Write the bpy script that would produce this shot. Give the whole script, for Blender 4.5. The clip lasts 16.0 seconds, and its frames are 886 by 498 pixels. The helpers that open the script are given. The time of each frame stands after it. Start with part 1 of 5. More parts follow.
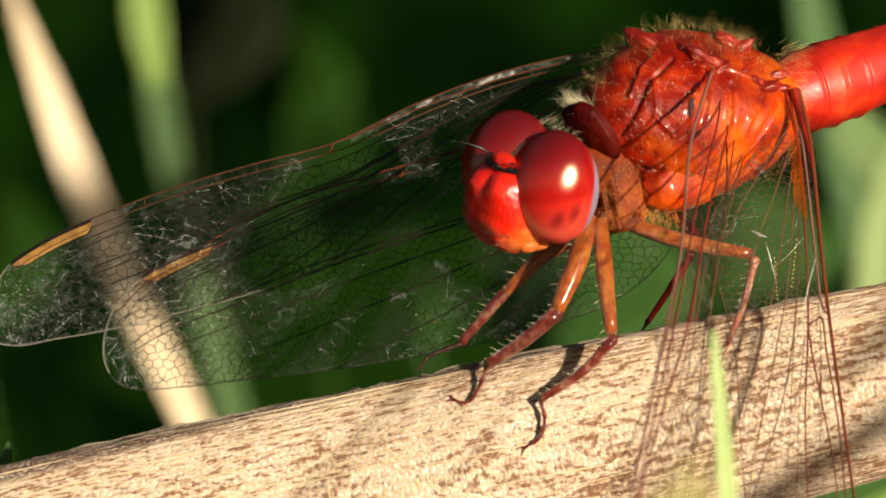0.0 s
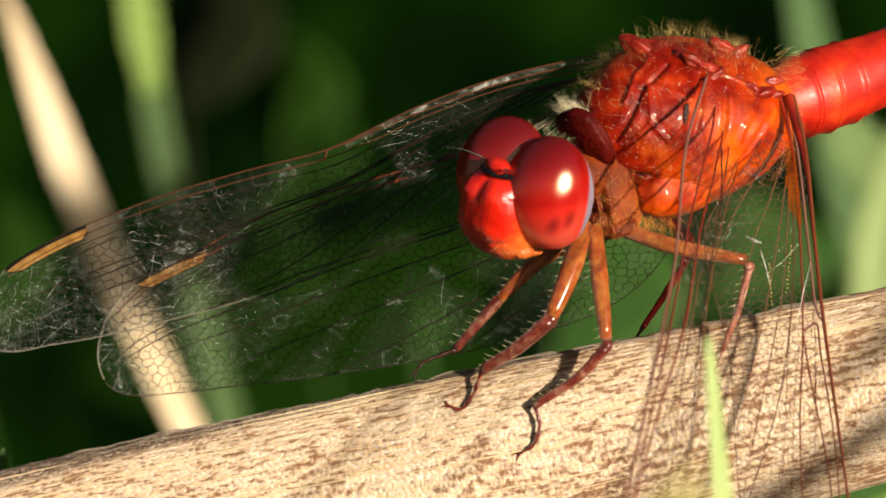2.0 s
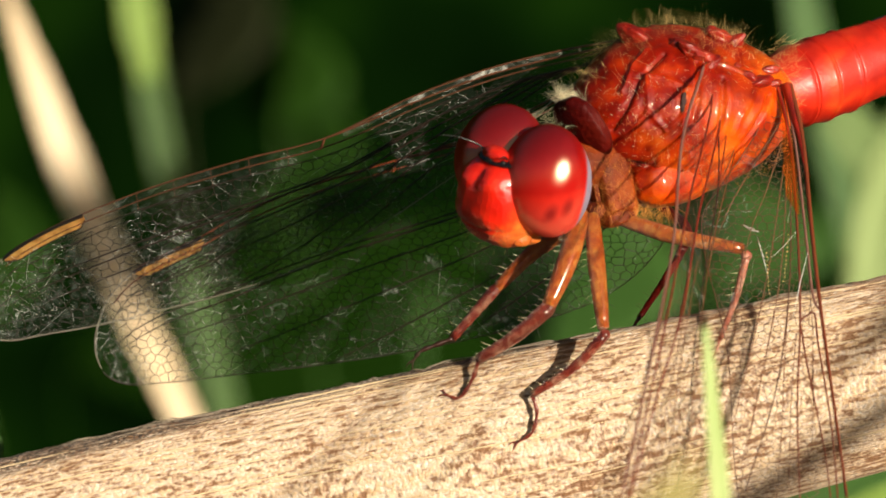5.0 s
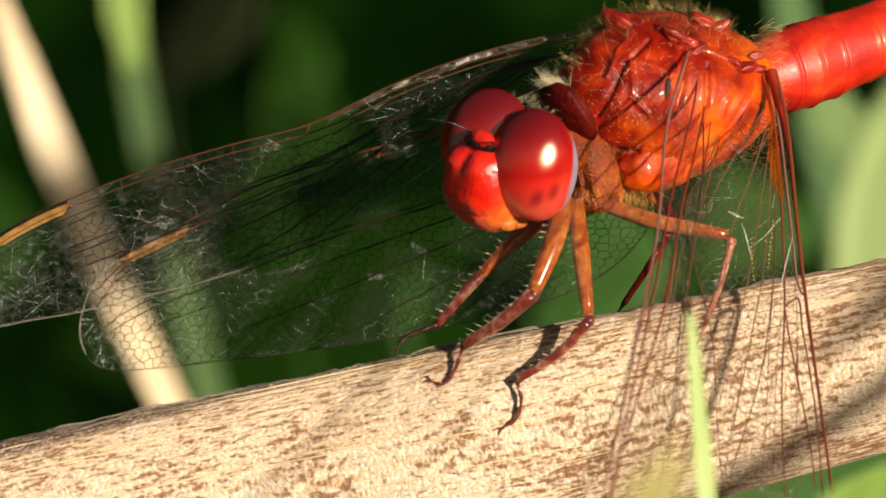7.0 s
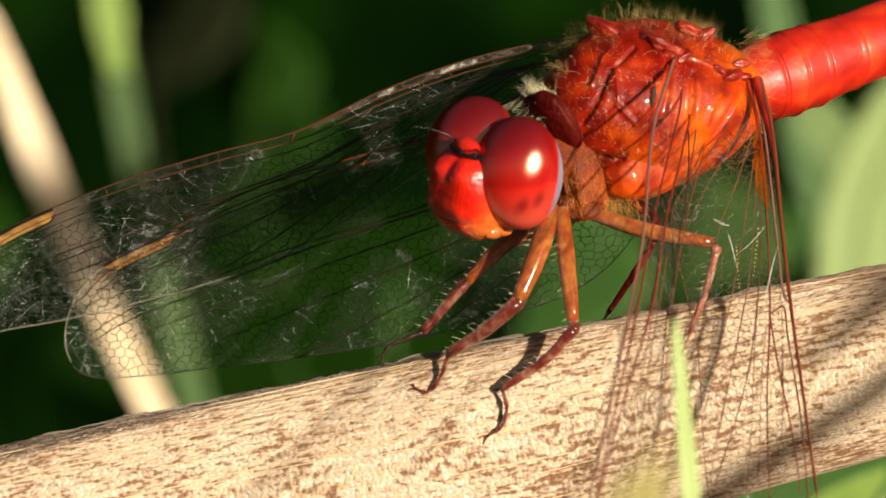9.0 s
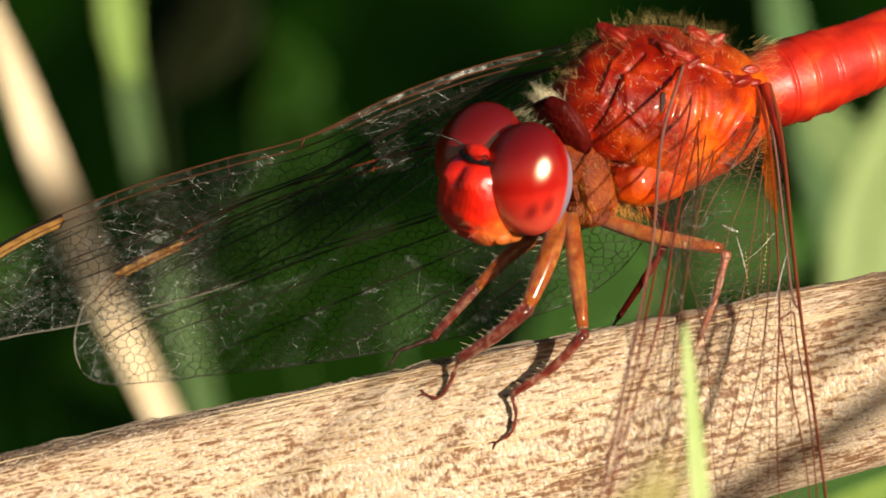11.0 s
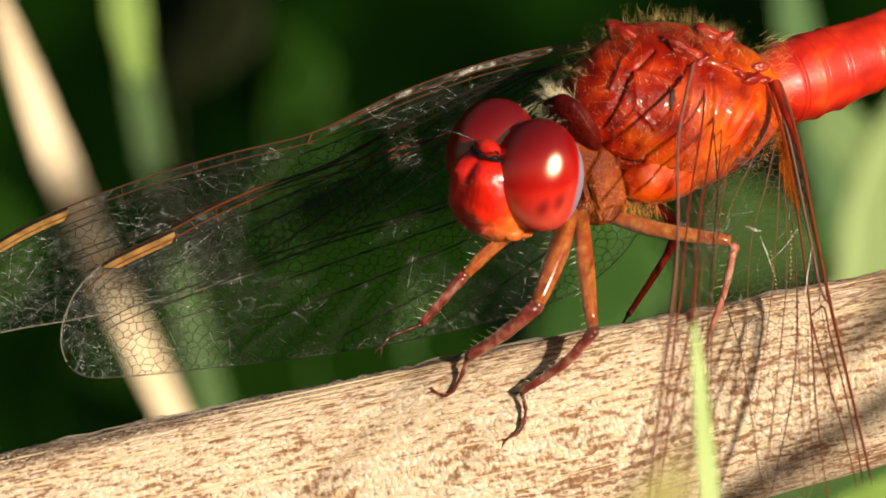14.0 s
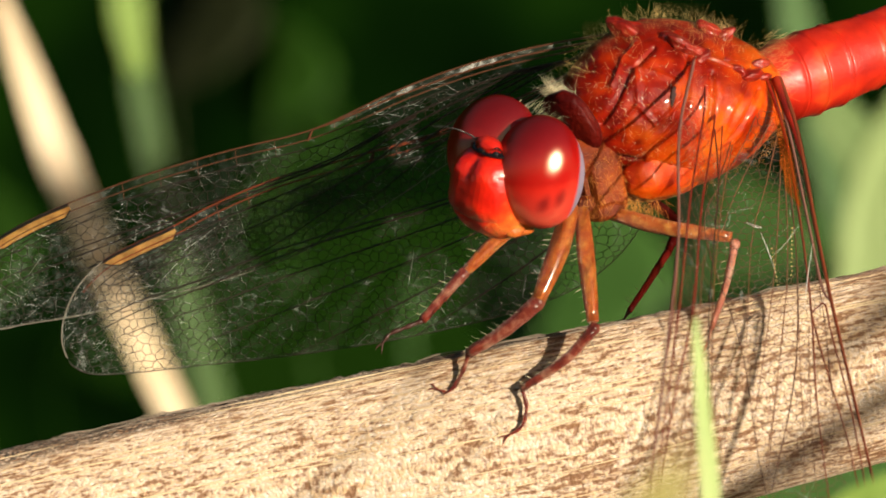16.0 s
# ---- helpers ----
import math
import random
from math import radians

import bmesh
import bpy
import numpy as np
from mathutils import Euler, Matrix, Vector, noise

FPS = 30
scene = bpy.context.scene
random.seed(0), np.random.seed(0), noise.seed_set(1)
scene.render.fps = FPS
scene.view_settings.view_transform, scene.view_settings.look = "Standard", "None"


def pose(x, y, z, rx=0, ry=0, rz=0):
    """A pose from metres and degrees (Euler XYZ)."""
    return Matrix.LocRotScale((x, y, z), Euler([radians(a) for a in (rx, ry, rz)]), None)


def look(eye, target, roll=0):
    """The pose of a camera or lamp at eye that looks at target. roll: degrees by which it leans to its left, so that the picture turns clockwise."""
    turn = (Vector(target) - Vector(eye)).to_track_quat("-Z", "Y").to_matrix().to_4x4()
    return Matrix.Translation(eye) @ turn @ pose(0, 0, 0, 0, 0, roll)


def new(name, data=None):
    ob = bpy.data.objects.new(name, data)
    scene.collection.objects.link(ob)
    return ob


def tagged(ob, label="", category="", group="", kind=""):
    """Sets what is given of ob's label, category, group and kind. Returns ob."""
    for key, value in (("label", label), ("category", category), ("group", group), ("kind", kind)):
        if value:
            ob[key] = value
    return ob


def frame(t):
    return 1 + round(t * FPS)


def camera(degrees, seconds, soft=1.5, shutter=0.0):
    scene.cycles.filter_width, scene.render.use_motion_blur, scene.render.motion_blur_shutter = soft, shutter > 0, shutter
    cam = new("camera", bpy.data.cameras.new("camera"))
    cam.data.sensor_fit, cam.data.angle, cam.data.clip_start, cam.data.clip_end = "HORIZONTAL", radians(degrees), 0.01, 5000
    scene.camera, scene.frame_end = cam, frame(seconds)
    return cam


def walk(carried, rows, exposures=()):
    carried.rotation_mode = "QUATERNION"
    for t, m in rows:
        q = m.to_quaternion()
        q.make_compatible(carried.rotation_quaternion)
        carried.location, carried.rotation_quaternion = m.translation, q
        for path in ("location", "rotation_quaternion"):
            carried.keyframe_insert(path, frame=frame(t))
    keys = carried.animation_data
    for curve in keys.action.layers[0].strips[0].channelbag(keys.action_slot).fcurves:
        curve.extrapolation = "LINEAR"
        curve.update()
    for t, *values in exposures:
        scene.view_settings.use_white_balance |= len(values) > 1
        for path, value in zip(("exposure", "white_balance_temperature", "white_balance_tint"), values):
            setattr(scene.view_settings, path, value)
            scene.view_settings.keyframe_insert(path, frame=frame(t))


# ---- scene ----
cam = camera(8.0, 16.0, 1.7)
cam.data.dof.use_dof = True
cam.data.dof.focus_distance = 0.2855
cam.data.dof.aperture_fstop = 98
walk(cam, [
    (0, pose(0, -0.2803, 0, 90.0000, 0, 0.0000)),
    (0.5, pose(0, -0.2803, 0, 90.0235, 0, -0.0393)),
    (1, pose(0, -0.2803, 0, 90.0388, 0, -0.0470)),
    (1.5, pose(0, -0.2803, 0, 90.0623, 0, 0.0312)),
    (2, pose(0, -0.2803, 0, 90.0547, 0, -0.0470)),
    (2.5, pose(0, -0.2803, 0, 90.0388, 0, 0.0000)),
    (3, pose(0, -0.2803, 0, 90.0388, 0, -0.0629)),
    (3.5, pose(0, -0.2803, 0, 90.0782, 0, -0.1410)),
    (4, pose(0, -0.2803, 0, 90.0623, 0, -0.0393)),
    (4.2, pose(0, -0.2803, 0, 90.0470, 0, -0.0082)),
    (6.3, pose(0, -0.2803, 0, 89.8436, 0, -0.2039)),
    (6.5, pose(0, -0.2803, 0, 89.8590, 0, -0.1957)),
    (7, pose(0, -0.2803, 0, 89.8278, 0, -0.2116)),
    (7.5, pose(0, -0.2803, 0, 89.8278, 0, -0.2116)),
    (8, pose(0, -0.2803, 0, 89.8513, 0, -0.2974)),
    (8.5, pose(0, -0.2803, 0, 89.8671, 0, -0.3209)),
    (9, pose(0, -0.2803, 0, 89.8983, 0, -0.3444)),
    (11.5, pose(0, -0.2803, 0, 89.9530, 0, -0.2351)),
    (12, pose(0, -0.2803, 0, 89.9136, 0, -0.2116)),
    (12.5, pose(0, -0.2803, 0, 89.9060, 0, -0.1799)),
    (13, pose(0, -0.2803, 0, 89.8901, 0, -0.1804)),
    (13.5, pose(0, -0.2803, 0, 89.9141, 0, -0.1492)),
    (14, pose(0, -0.2803, 0, 89.9295, 0, -0.1727)),
    (14.5, pose(0, -0.2803, 0, 89.9218, 0, -0.2433)),
    (15, pose(0, -0.2803, 0, 89.9136, 0, -0.2192)),
    (15.5, pose(0, -0.2803, 0, 89.9218, 0, -0.2039)),
    (16, pose(0, -0.2803, 0, 89.8983, 0, -0.1651)),
])

# ---------------------------------------------------------------- light
world = bpy.data.worlds.new("sky")
scene.world = world
world.use_nodes = True
nt = world.node_tree
sky = nt.nodes.new("ShaderNodeTexSky")
sky.sky_type = "NISHITA"
sky.sun_disc = False
sky.sun_elevation = radians(9)
sky.sun_rotation = radians(140)
bg = nt.nodes["Background"]
bg.inputs["Strength"].default_value = 0.038
nt.links.new(sky.outputs["Color"], bg.inputs["Color"])

sun = new("sun", bpy.data.lights.new("sun", "SUN"))
sun.data.energy = 5.0
sun.data.angle = radians(1.6)
sun.data.color = (1.0, 0.88, 0.70)
SUN_FROM = Vector((0.62, -0.76, 0.105))
sun.matrix_world = look(SUN_FROM, (0, 0, 0))
scene.view_settings.exposure = 0.56


# ---------------------------------------------------------------- helpers
def mm(x, y, z):
    return Vector((x, y, z)) * 0.001


ORIGIN = {}


def part(name, bm, material, parent=None, label="", pivot=None, smooth=True):
    """Links a bmesh, drawn in world space, as one mesh under its thing; pivot is the joint it turns about."""
    pivot = Vector(pivot) if pivot is not None else (ORIGIN[parent].copy() if parent else Vector((0, 0, 0)))
    bmesh.ops.translate(bm, verts=bm.verts, vec=-pivot)
    me = bpy.data.meshes.new(name)
    bm.to_mesh(me)
    bm.free()
    me.materials.append(material)
    if smooth:
        me.polygons.foreach_set("use_smooth", [True] * len(me.polygons))
    ob = new(name, me)
    ORIGIN[ob] = pivot
    if parent:
        ob.parent = parent
        ob.location = pivot - ORIGIN[parent]
    else:
        ob.location = pivot
    if label:
        tagged(ob, label)
    return ob


def empty(name, at, label, category, group=""):
    ob = new(name)
    ob.location = at
    ob.empty_display_size = 0.002
    ORIGIN[ob] = Vector(at)
    return tagged(ob, label, category, group)


def frame_of(d):
    d = d.normalized()
    a = Vector((0, 0, 1)) if abs(d.z) < 0.9 else Vector((1, 0, 0))
    u = d.cross(a).normalized()
    return u, d.cross(u).normalized()


def tube(bm, pts, radii, n=8, cap=True, flat=1.0):
    """A tube of rings round a line of points."""
    rings = []
    pts = [Vector(p) for p in pts]
    u = None
    for i, p in enumerate(pts):
        d = (pts[min(i + 1, len(pts) - 1)] - pts[max(i - 1, 0)]).normalized()
        if u is None:
            u, v = frame_of(d)
        else:
            u = (u - d * u.dot(d)).normalized()
            v = d.cross(u)
        r = radii[i] if hasattr(radii, "__len__") else radii
        rings.append([bm.verts.new(p + (u * math.cos(k * math.tau / n) + v * flat * math.sin(k * math.tau / n)) * r) for k in range(n)])
    for a, b in zip(rings, rings[1:]):
        for k in range(n):
            bm.faces.new((a[k], a[(k + 1) % n], b[(k + 1) % n], b[k]))
    if cap:
        bm.faces.new(rings[0][::-1])
        bm.faces.new(rings[-1])
    return rings


def spline(pts, steps):
    """A smooth line through the points that does not swing out where their spacing changes."""
    pts = [Vector(p) for p in pts]
    pts = [pts[0] * 2 - pts[1]] + pts + [pts[-1] * 2 - pts[-2]]
    out = []
    for p0, p1, p2, p3 in zip(pts, pts[1:], pts[2:], pts[3:]):
        d1, d2, d3 = (max((b - a).length, 1e-9) ** 0.5 for a, b in ((p0, p1), (p1, p2), (p2, p3)))
        m1 = p2 - p1 + d2 * ((p1 - p0) / d1 - (p2 - p0) / (d1 + d2))
        m2 = p2 - p1 + d2 * ((p3 - p2) / d3 - (p3 - p1) / (d2 + d3))
        for k in range(steps):
            t = k / steps
            out.append(p1 + m1 * t + (3 * (p2 - p1) - 2 * m1 - m2) * t * t + (m1 + m2 - 2 * (p2 - p1)) * t ** 3)
    return out + [pts[-2]]


def lerp_list(vals, steps):
    out = []
    for a, b in zip(vals, vals[1:]):
        out += [a + (b - a) * k / steps for k in range(steps)]
    return out + [vals[-1]]


def blob(bm, centre, ax, ay, az, sub=3, shape=None):
    """An ellipsoid with three half axes; shape(v) may push its unit points."""
    made = bmesh.ops.create_icosphere(bm, subdivisions=sub, radius=1.0)["verts"]
    for v in made:
        c = shape(v.co.copy()) if shape else v.co
        v.co = centre + ax * c.x + ay * c.y + az * c.z
    bm.normal_update()
    return made


def hairs(bm, roots, length, radius, bend=0.3, seed=1):
    """Thin tapered hairs from (root, direction) pairs."""
    rnd = random.Random(seed)
    for p, d in roots:
        d = d.normalized()
        u, v = frame_of(d)
        side = u * rnd.uniform(-1, 1) + v * rnd.uniform(-1, 1)
        ln = length * rnd.uniform(0.35, 1.3)
        q1 = p + d * ln * 0.5 + side * ln * bend * 0.3
        q2 = p + d * ln + side * ln * bend
        base = [bm.verts.new(p + (u * math.cos(k * math.tau / 3) + v * math.sin(k * math.tau / 3)) * radius) for k in range(3)]
        mid = [bm.verts.new(q1 + (u * math.cos(k * math.tau / 3) + v * math.sin(k * math.tau / 3)) * radius * 0.7) for k in range(3)]
        tip = bm.verts.new(q2)
        for k in range(3):
            bm.faces.new((base[k], base[(k + 1) % 3], mid[(k + 1) % 3], mid[k]))
            bm.faces.new((mid[k], mid[(k + 1) % 3], tip))


# ---------------------------------------------------------------- materials
def material(name):
    m = bpy.data.materials.new(name)
    m.use_nodes = True
    nt = m.node_tree
    return m, nt, nt.nodes["Principled BSDF"]


def tex(nt, kind, scale, vector=None, detail=4.0, **inputs):
    n = nt.nodes.new(kind)
    n.inputs["Scale"].default_value = scale
    if "Detail" in n.inputs:
        n.inputs["Detail"].default_value = detail
    for k, v in inputs.items():
        n.inputs[k].default_value = v
    if vector:
        nt.links.new(vector, n.inputs["Vector"])
    return n


def ramp(nt, src, stops, ease=False):
    r = nt.nodes.new("ShaderNodeValToRGB")
    if ease:
        r.color_ramp.interpolation = "EASE"
    el = r.color_ramp.elements
    while len(el) < len(stops):
        el.new(0.5)
    for e, (p, c) in zip(el, stops):
        e.position = p
        e.color = (*c, 1) if len(c) == 3 else c
    nt.links.new(src, r.inputs["Fac"])
    return r.outputs["Color"]


def mixc(nt, fac, a, b, mode="MIX"):
    m = nt.nodes.new("ShaderNodeMix")
    m.data_type = "RGBA"
    m.blend_type = mode
    for sock, val in ((m.inputs["Factor"], fac), (m.inputs["A"], a), (m.inputs["B"], b)):
        if isinstance(val, bpy.types.NodeSocket):
            nt.links.new(val, sock)
        elif isinstance(val, tuple):
            sock.default_value = (*val, 1)
        else:
            sock.default_value = val
    return [s for s in m.outputs if s.type == "RGBA"][0]


def calc(nt, op, a, b=0.0, clamp=False):
    m = nt.nodes.new("ShaderNodeMath")
    m.operation = op
    m.use_clamp = clamp
    for i, val in enumerate((a, b)):
        if isinstance(val, bpy.types.NodeSocket):
            nt.links.new(val, m.inputs[i])
        else:
            m.inputs[i].default_value = val
    return m.outputs[0]


def coords(nt, kind="Object"):
    return nt.nodes.new("ShaderNodeTexCoord").outputs[kind]


def bump(nt, bsdf, height, strength, distance):
    b = nt.nodes.new("ShaderNodeBump")
    b.inputs["Strength"].default_value = strength
    b.inputs["Distance"].default_value = distance
    nt.links.new(height, b.inputs["Height"])
    nt.links.new(b.outputs["Normal"], bsdf.inputs["Normal"])


def cuticle(name, dark, light, pale, rough=0.32, sss=0.12, coat=0.35, scale=900.0, relief_depth=0.8, deep=0.00007):
    """Insect skin: two reds or oranges in blotches, fine grain, and a thin gloss."""
    m, nt, b = material(name)
    co = coords(nt)
    big = tex(nt, "ShaderNodeTexNoise", scale * 0.45, co, 3.0)
    fine = tex(nt, "ShaderNodeTexNoise", scale * 5, co, 3.0)
    col = ramp(nt, big.outputs["Fac"], [(0.33, dark), (0.52, light), (0.72, pale)])
    col = mixc(nt, calc(nt, "MULTIPLY", fine.outputs["Fac"], 0.35), col, dark)
    nt.links.new(col, b.inputs["Base Color"])
    b.inputs["Roughness"].default_value = rough
    b.inputs["Coat Weight"].default_value = coat
    b.inputs["Coat Roughness"].default_value = 0.15
    b.inputs["Subsurface Weight"].default_value = sss
    b.inputs["Subsurface Radius"].default_value = (1.0, 0.25, 0.08)
    b.inputs["Subsurface Scale"].default_value = 0.0007
    pits = tex(nt, "ShaderNodeTexVoronoi", scale * 4, co)
    relief = calc(nt, "ADD", calc(nt, "MULTIPLY", fine.outputs["Fac"], 0.8), calc(nt, "MULTIPLY", pits.outputs["Distance"], 0.5))
    relief = calc(nt, "ADD", relief, calc(nt, "MULTIPLY", big.outputs["Fac"], 1.2))
    bump(nt, b, relief, relief_depth, deep)
    return m


def plain(name, col, rough=0.5, coat=0.0, var=0.25, scale=2000.0, sss=0.0):
    m, nt, b = material(name)
    n = tex(nt, "ShaderNodeTexNoise", scale, coords(nt), 3.0)
    nt.links.new(mixc(nt, calc(nt, "MULTIPLY", n.outputs["Fac"], var * 2), col, tuple(c * 0.45 for c in col)), b.inputs["Base Color"])
    b.inputs["Roughness"].default_value = rough
    b.inputs["Coat Weight"].default_value = coat
    if sss:
        b.inputs["Subsurface Weight"].default_value = sss
        b.inputs["Subsurface Scale"].default_value = 0.0005
    return m


M_RED = cuticle("thorax_cuticle", (0.13, 0.004, 0.001), (0.27, 0.011, 0.002), (0.42, 0.035, 0.005), rough=0.36, sss=0.3, coat=0.3, scale=1800.0, relief_depth=0.3)


def make_thorax_skin():
    """Thorax skin: deep red in front, warming to orange over the rear flank, blotched and grainy."""
    m = cuticle("thorax_skin", (0.11, 0.003, 0.0005), (0.24, 0.008, 0.0008), (0.42, 0.030, 0.001), 0.34, 0.22, 0.35, 2200.0, 0.35)
    nt = m.node_tree
    b = nt.nodes["Principled BSDF"]
    b.inputs["Specular IOR Level"].default_value = 0.12
    b.inputs["Coat Roughness"].default_value = 0.10
    b.inputs["Subsurface Scale"].default_value = 0.0011
    red = b.inputs["Base Color"].links[0].from_socket
    co = coords(nt)
    dot = nt.nodes.new("ShaderNodeVectorMath")
    dot.operation = "DOT_PRODUCT"
    nt.links.new(co, dot.inputs[0])
    dot.inputs[1].default_value = (62.0, 0.0, -62.0)
    n = tex(nt, "ShaderNodeTexNoise", 700.0, co, 4.0)
    f = calc(nt, "ADD", calc(nt, "ADD", dot.outputs["Value"], 0.5), calc(nt, "MULTIPLY", calc(nt, "SUBTRACT", n.outputs["Fac"], 0.5), 0.5))
    k = ramp(nt, f, [(0.0, (0, 0, 0)), (0.35, (1, 1, 1))])
    warm = ramp(nt, n.outputs["Fac"], [(0.35, (0.50, 0.030, 0.001)), (0.52, (0.72, 0.085, 0.002)), (0.68, (0.85, 0.16, 0.006))])
    nt.links.new(mixc(nt, calc(nt, "MULTIPLY", k, 0.8), red, warm), b.inputs["Base Color"])
    return m


M_THORAX = make_thorax_skin()
M_ORANGE = cuticle("coxa_cuticle", (0.10, 0.014, 0.002), (0.24, 0.038, 0.003), (0.42, 0.095, 0.008), rough=0.55, sss=0.2, coat=0.0, scale=1300.0, relief_depth=0.8)
M_ORANGE.node_tree.nodes["Principled BSDF"].inputs["Specular IOR Level"].default_value = 0.2
M_DARKRED = cuticle("pronotum_shaded_leg_cuticle", (0.035, 0.001, 0.001), (0.07, 0.002, 0.001), (0.11, 0.006, 0.001), rough=0.5, coat=0.0, relief_depth=0.9)
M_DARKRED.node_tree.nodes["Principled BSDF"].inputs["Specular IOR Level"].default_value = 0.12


def make_face_skin():
    """Face skin: scarlet, warming to orange along the cheeks and down to the lip, thinly lacquered."""
    m = cuticle("face_cuticle", (0.62, 0.010, 0.003), (0.76, 0.020, 0.005), (0.82, 0.045, 0.008), rough=0.30, coat=1.0, scale=1400.0, relief_depth=0.3)
    nt = m.node_tree
    b = nt.nodes["Principled BSDF"]
    red = b.inputs["Base Color"].links[0].from_socket
    sep = nt.nodes.new("ShaderNodeSeparateXYZ")
    nt.links.new(coords(nt, "UV"), sep.inputs[0])
    n = tex(nt, "ShaderNodeTexNoise", 1500.0, coords(nt), 4.0)
    wide = calc(nt, "ABSOLUTE", calc(nt, "SUBTRACT", sep.outputs["X"], 0.5))
    low = calc(nt, "SUBTRACT", 0.62, sep.outputs["Y"])
    f = calc(nt, "ADD", calc(nt, "MULTIPLY", wide, 1.5), calc(nt, "MULTIPLY", low, 0.9))
    f = calc(nt, "ADD", f, calc(nt, "MULTIPLY", calc(nt, "SUBTRACT", n.outputs["Fac"], 0.5), 0.5))
    k = ramp(nt, f, [(0.62, (0, 0, 0)), (0.92, (0.8, 0.8, 0.8)), (1.1, (1, 1, 1))])
    warm = ramp(nt, f, [(0.7, (0.76, 0.08, 0.010)), (1.1, (0.85, 0.26, 0.04))])
    nt.links.new(mixc(nt, k, red, warm), b.inputs["Base Color"])
    b.inputs["Subsurface Weight"].default_value = 0.45
    b.inputs["Subsurface Scale"].default_value = 0.0010
    return m


M_FACE = make_face_skin()
M_SCARLET = cuticle("crown_cuticle", (0.45, 0.008, 0.003), (0.62, 0.016, 0.005), (0.70, 0.035, 0.008), rough=0.28, coat=0.8, scale=1400.0, relief_depth=0.3)
M_LIP = cuticle("lip_cuticle", (0.46, 0.09, 0.012), (0.62, 0.18, 0.030), (0.78, 0.40, 0.12), rough=0.4)
M_ABDOMEN = cuticle("abdomen_cuticle", (0.36, 0.008, 0.002), (0.60, 0.022, 0.004), (0.74, 0.075, 0.010), rough=0.45, coat=0.15, scale=1300.0, relief_depth=0.18)
M_FEMUR = cuticle("femur_cuticle", (0.48, 0.070, 0.007), (0.68, 0.17, 0.018), (0.86, 0.38, 0.07), rough=0.30, sss=0.05, coat=1.0, scale=5000.0, relief_depth=1.0, deep=0.00014)
M_TIBIA = cuticle("tibia_cuticle", (0.22, 0.015, 0.007), (0.45, 0.058, 0.026), (0.85, 0.42, 0.27), rough=0.30, sss=0.03, coat=1.0, scale=4600.0, relief_depth=1.0, deep=0.00034)
# shin behind the wing: the membrane's reflection is painted pale pink
M_SHIN_PALE = cuticle("shin_cuticle_reflection", (0.32, 0.08, 0.045), (0.52, 0.19, 0.12), (0.74, 0.48, 0.38), rough=0.35, coat=0.5, scale=2600.0)
for leg_skin in (M_FEMUR, M_TIBIA):
    leg_skin.node_tree.nodes["Principled BSDF"].inputs["Coat Roughness"].default_value = 0.22
    leg_skin.node_tree.nodes["Principled BSDF"].inputs["Specular IOR Level"].default_value = 0.8
M_BLACK = plain("black_cuticle", (0.012, 0.010, 0.010), 0.3, 0.4)
M_FOOT = plain("foot_dark_brown", (0.050, 0.012, 0.007), 0.45, 0.1)
M_SLIT = plain("dark_slit", (0.030, 0.006, 0.004), 0.8)
M_HAIR = plain("golden_hair", (0.80, 0.55, 0.22), 0.45, 0.0, 0.1)
M_GINGER = plain("ginger_hair", (0.80, 0.32, 0.06), 0.35, 0.0, 0.1)
M_PALEHAIR = plain("pale_hair", (0.85, 0.74, 0.48), 0.45, 0.0, 0.1)
M_VEIN = plain("wing_vein_red", (0.17, 0.036, 0.012), 0.35, 0.3)
M_VEIN_DARK = plain("wing_vein_dark", (0.022, 0.012, 0.008), 0.4, 0.2)
M_VEIN_BROWN = plain("wing_vein_brown", (0.105, 0.036, 0.015), 0.4, 0.2)
M_VEIN_TAN = plain("wing_vein_tan", (0.19, 0.070, 0.028), 0.4, 0.2)
M_VEIN_RED = plain("wing_vein_blood_red", (0.20, 0.022, 0.008), 0.3, 0.4)
M_VEIN_GREY = plain("wing_vein_rosy_grey", (0.24, 0.11, 0.085), 0.3, 0.5)
M_EDGE = plain("wing_edge_grey", (0.26, 0.23, 0.18), 0.5, 0.1)
M_DUST = plain("wing_dust", (0.84, 0.86, 0.82), 0.5, 0.0, 0.15)
M_OCELLUS = plain("ocellus_black", (0.006, 0.005, 0.005), 0.06, 0.8, 0.0)


def make_stigma():
    m, nt, b = material("wing_spot_amber")
    n = tex(nt, "ShaderNodeTexNoise", 1800.0, coords(nt), 4.0)
    nt.links.new(ramp(nt, n.outputs["Fac"], [(0.35, (0.19, 0.090, 0.020)), (0.6, (0.36, 0.19, 0.050))]), b.inputs["Base Color"])
    b.inputs["Roughness"].default_value = 0.45
    b.inputs["Subsurface Weight"].default_value = 0.2
    b.inputs["Subsurface Scale"].default_value = 0.0004
    bump(nt, b, n.outputs["Fac"], 0.4, 0.00005)
    return m


M_STIGMA = make_stigma()


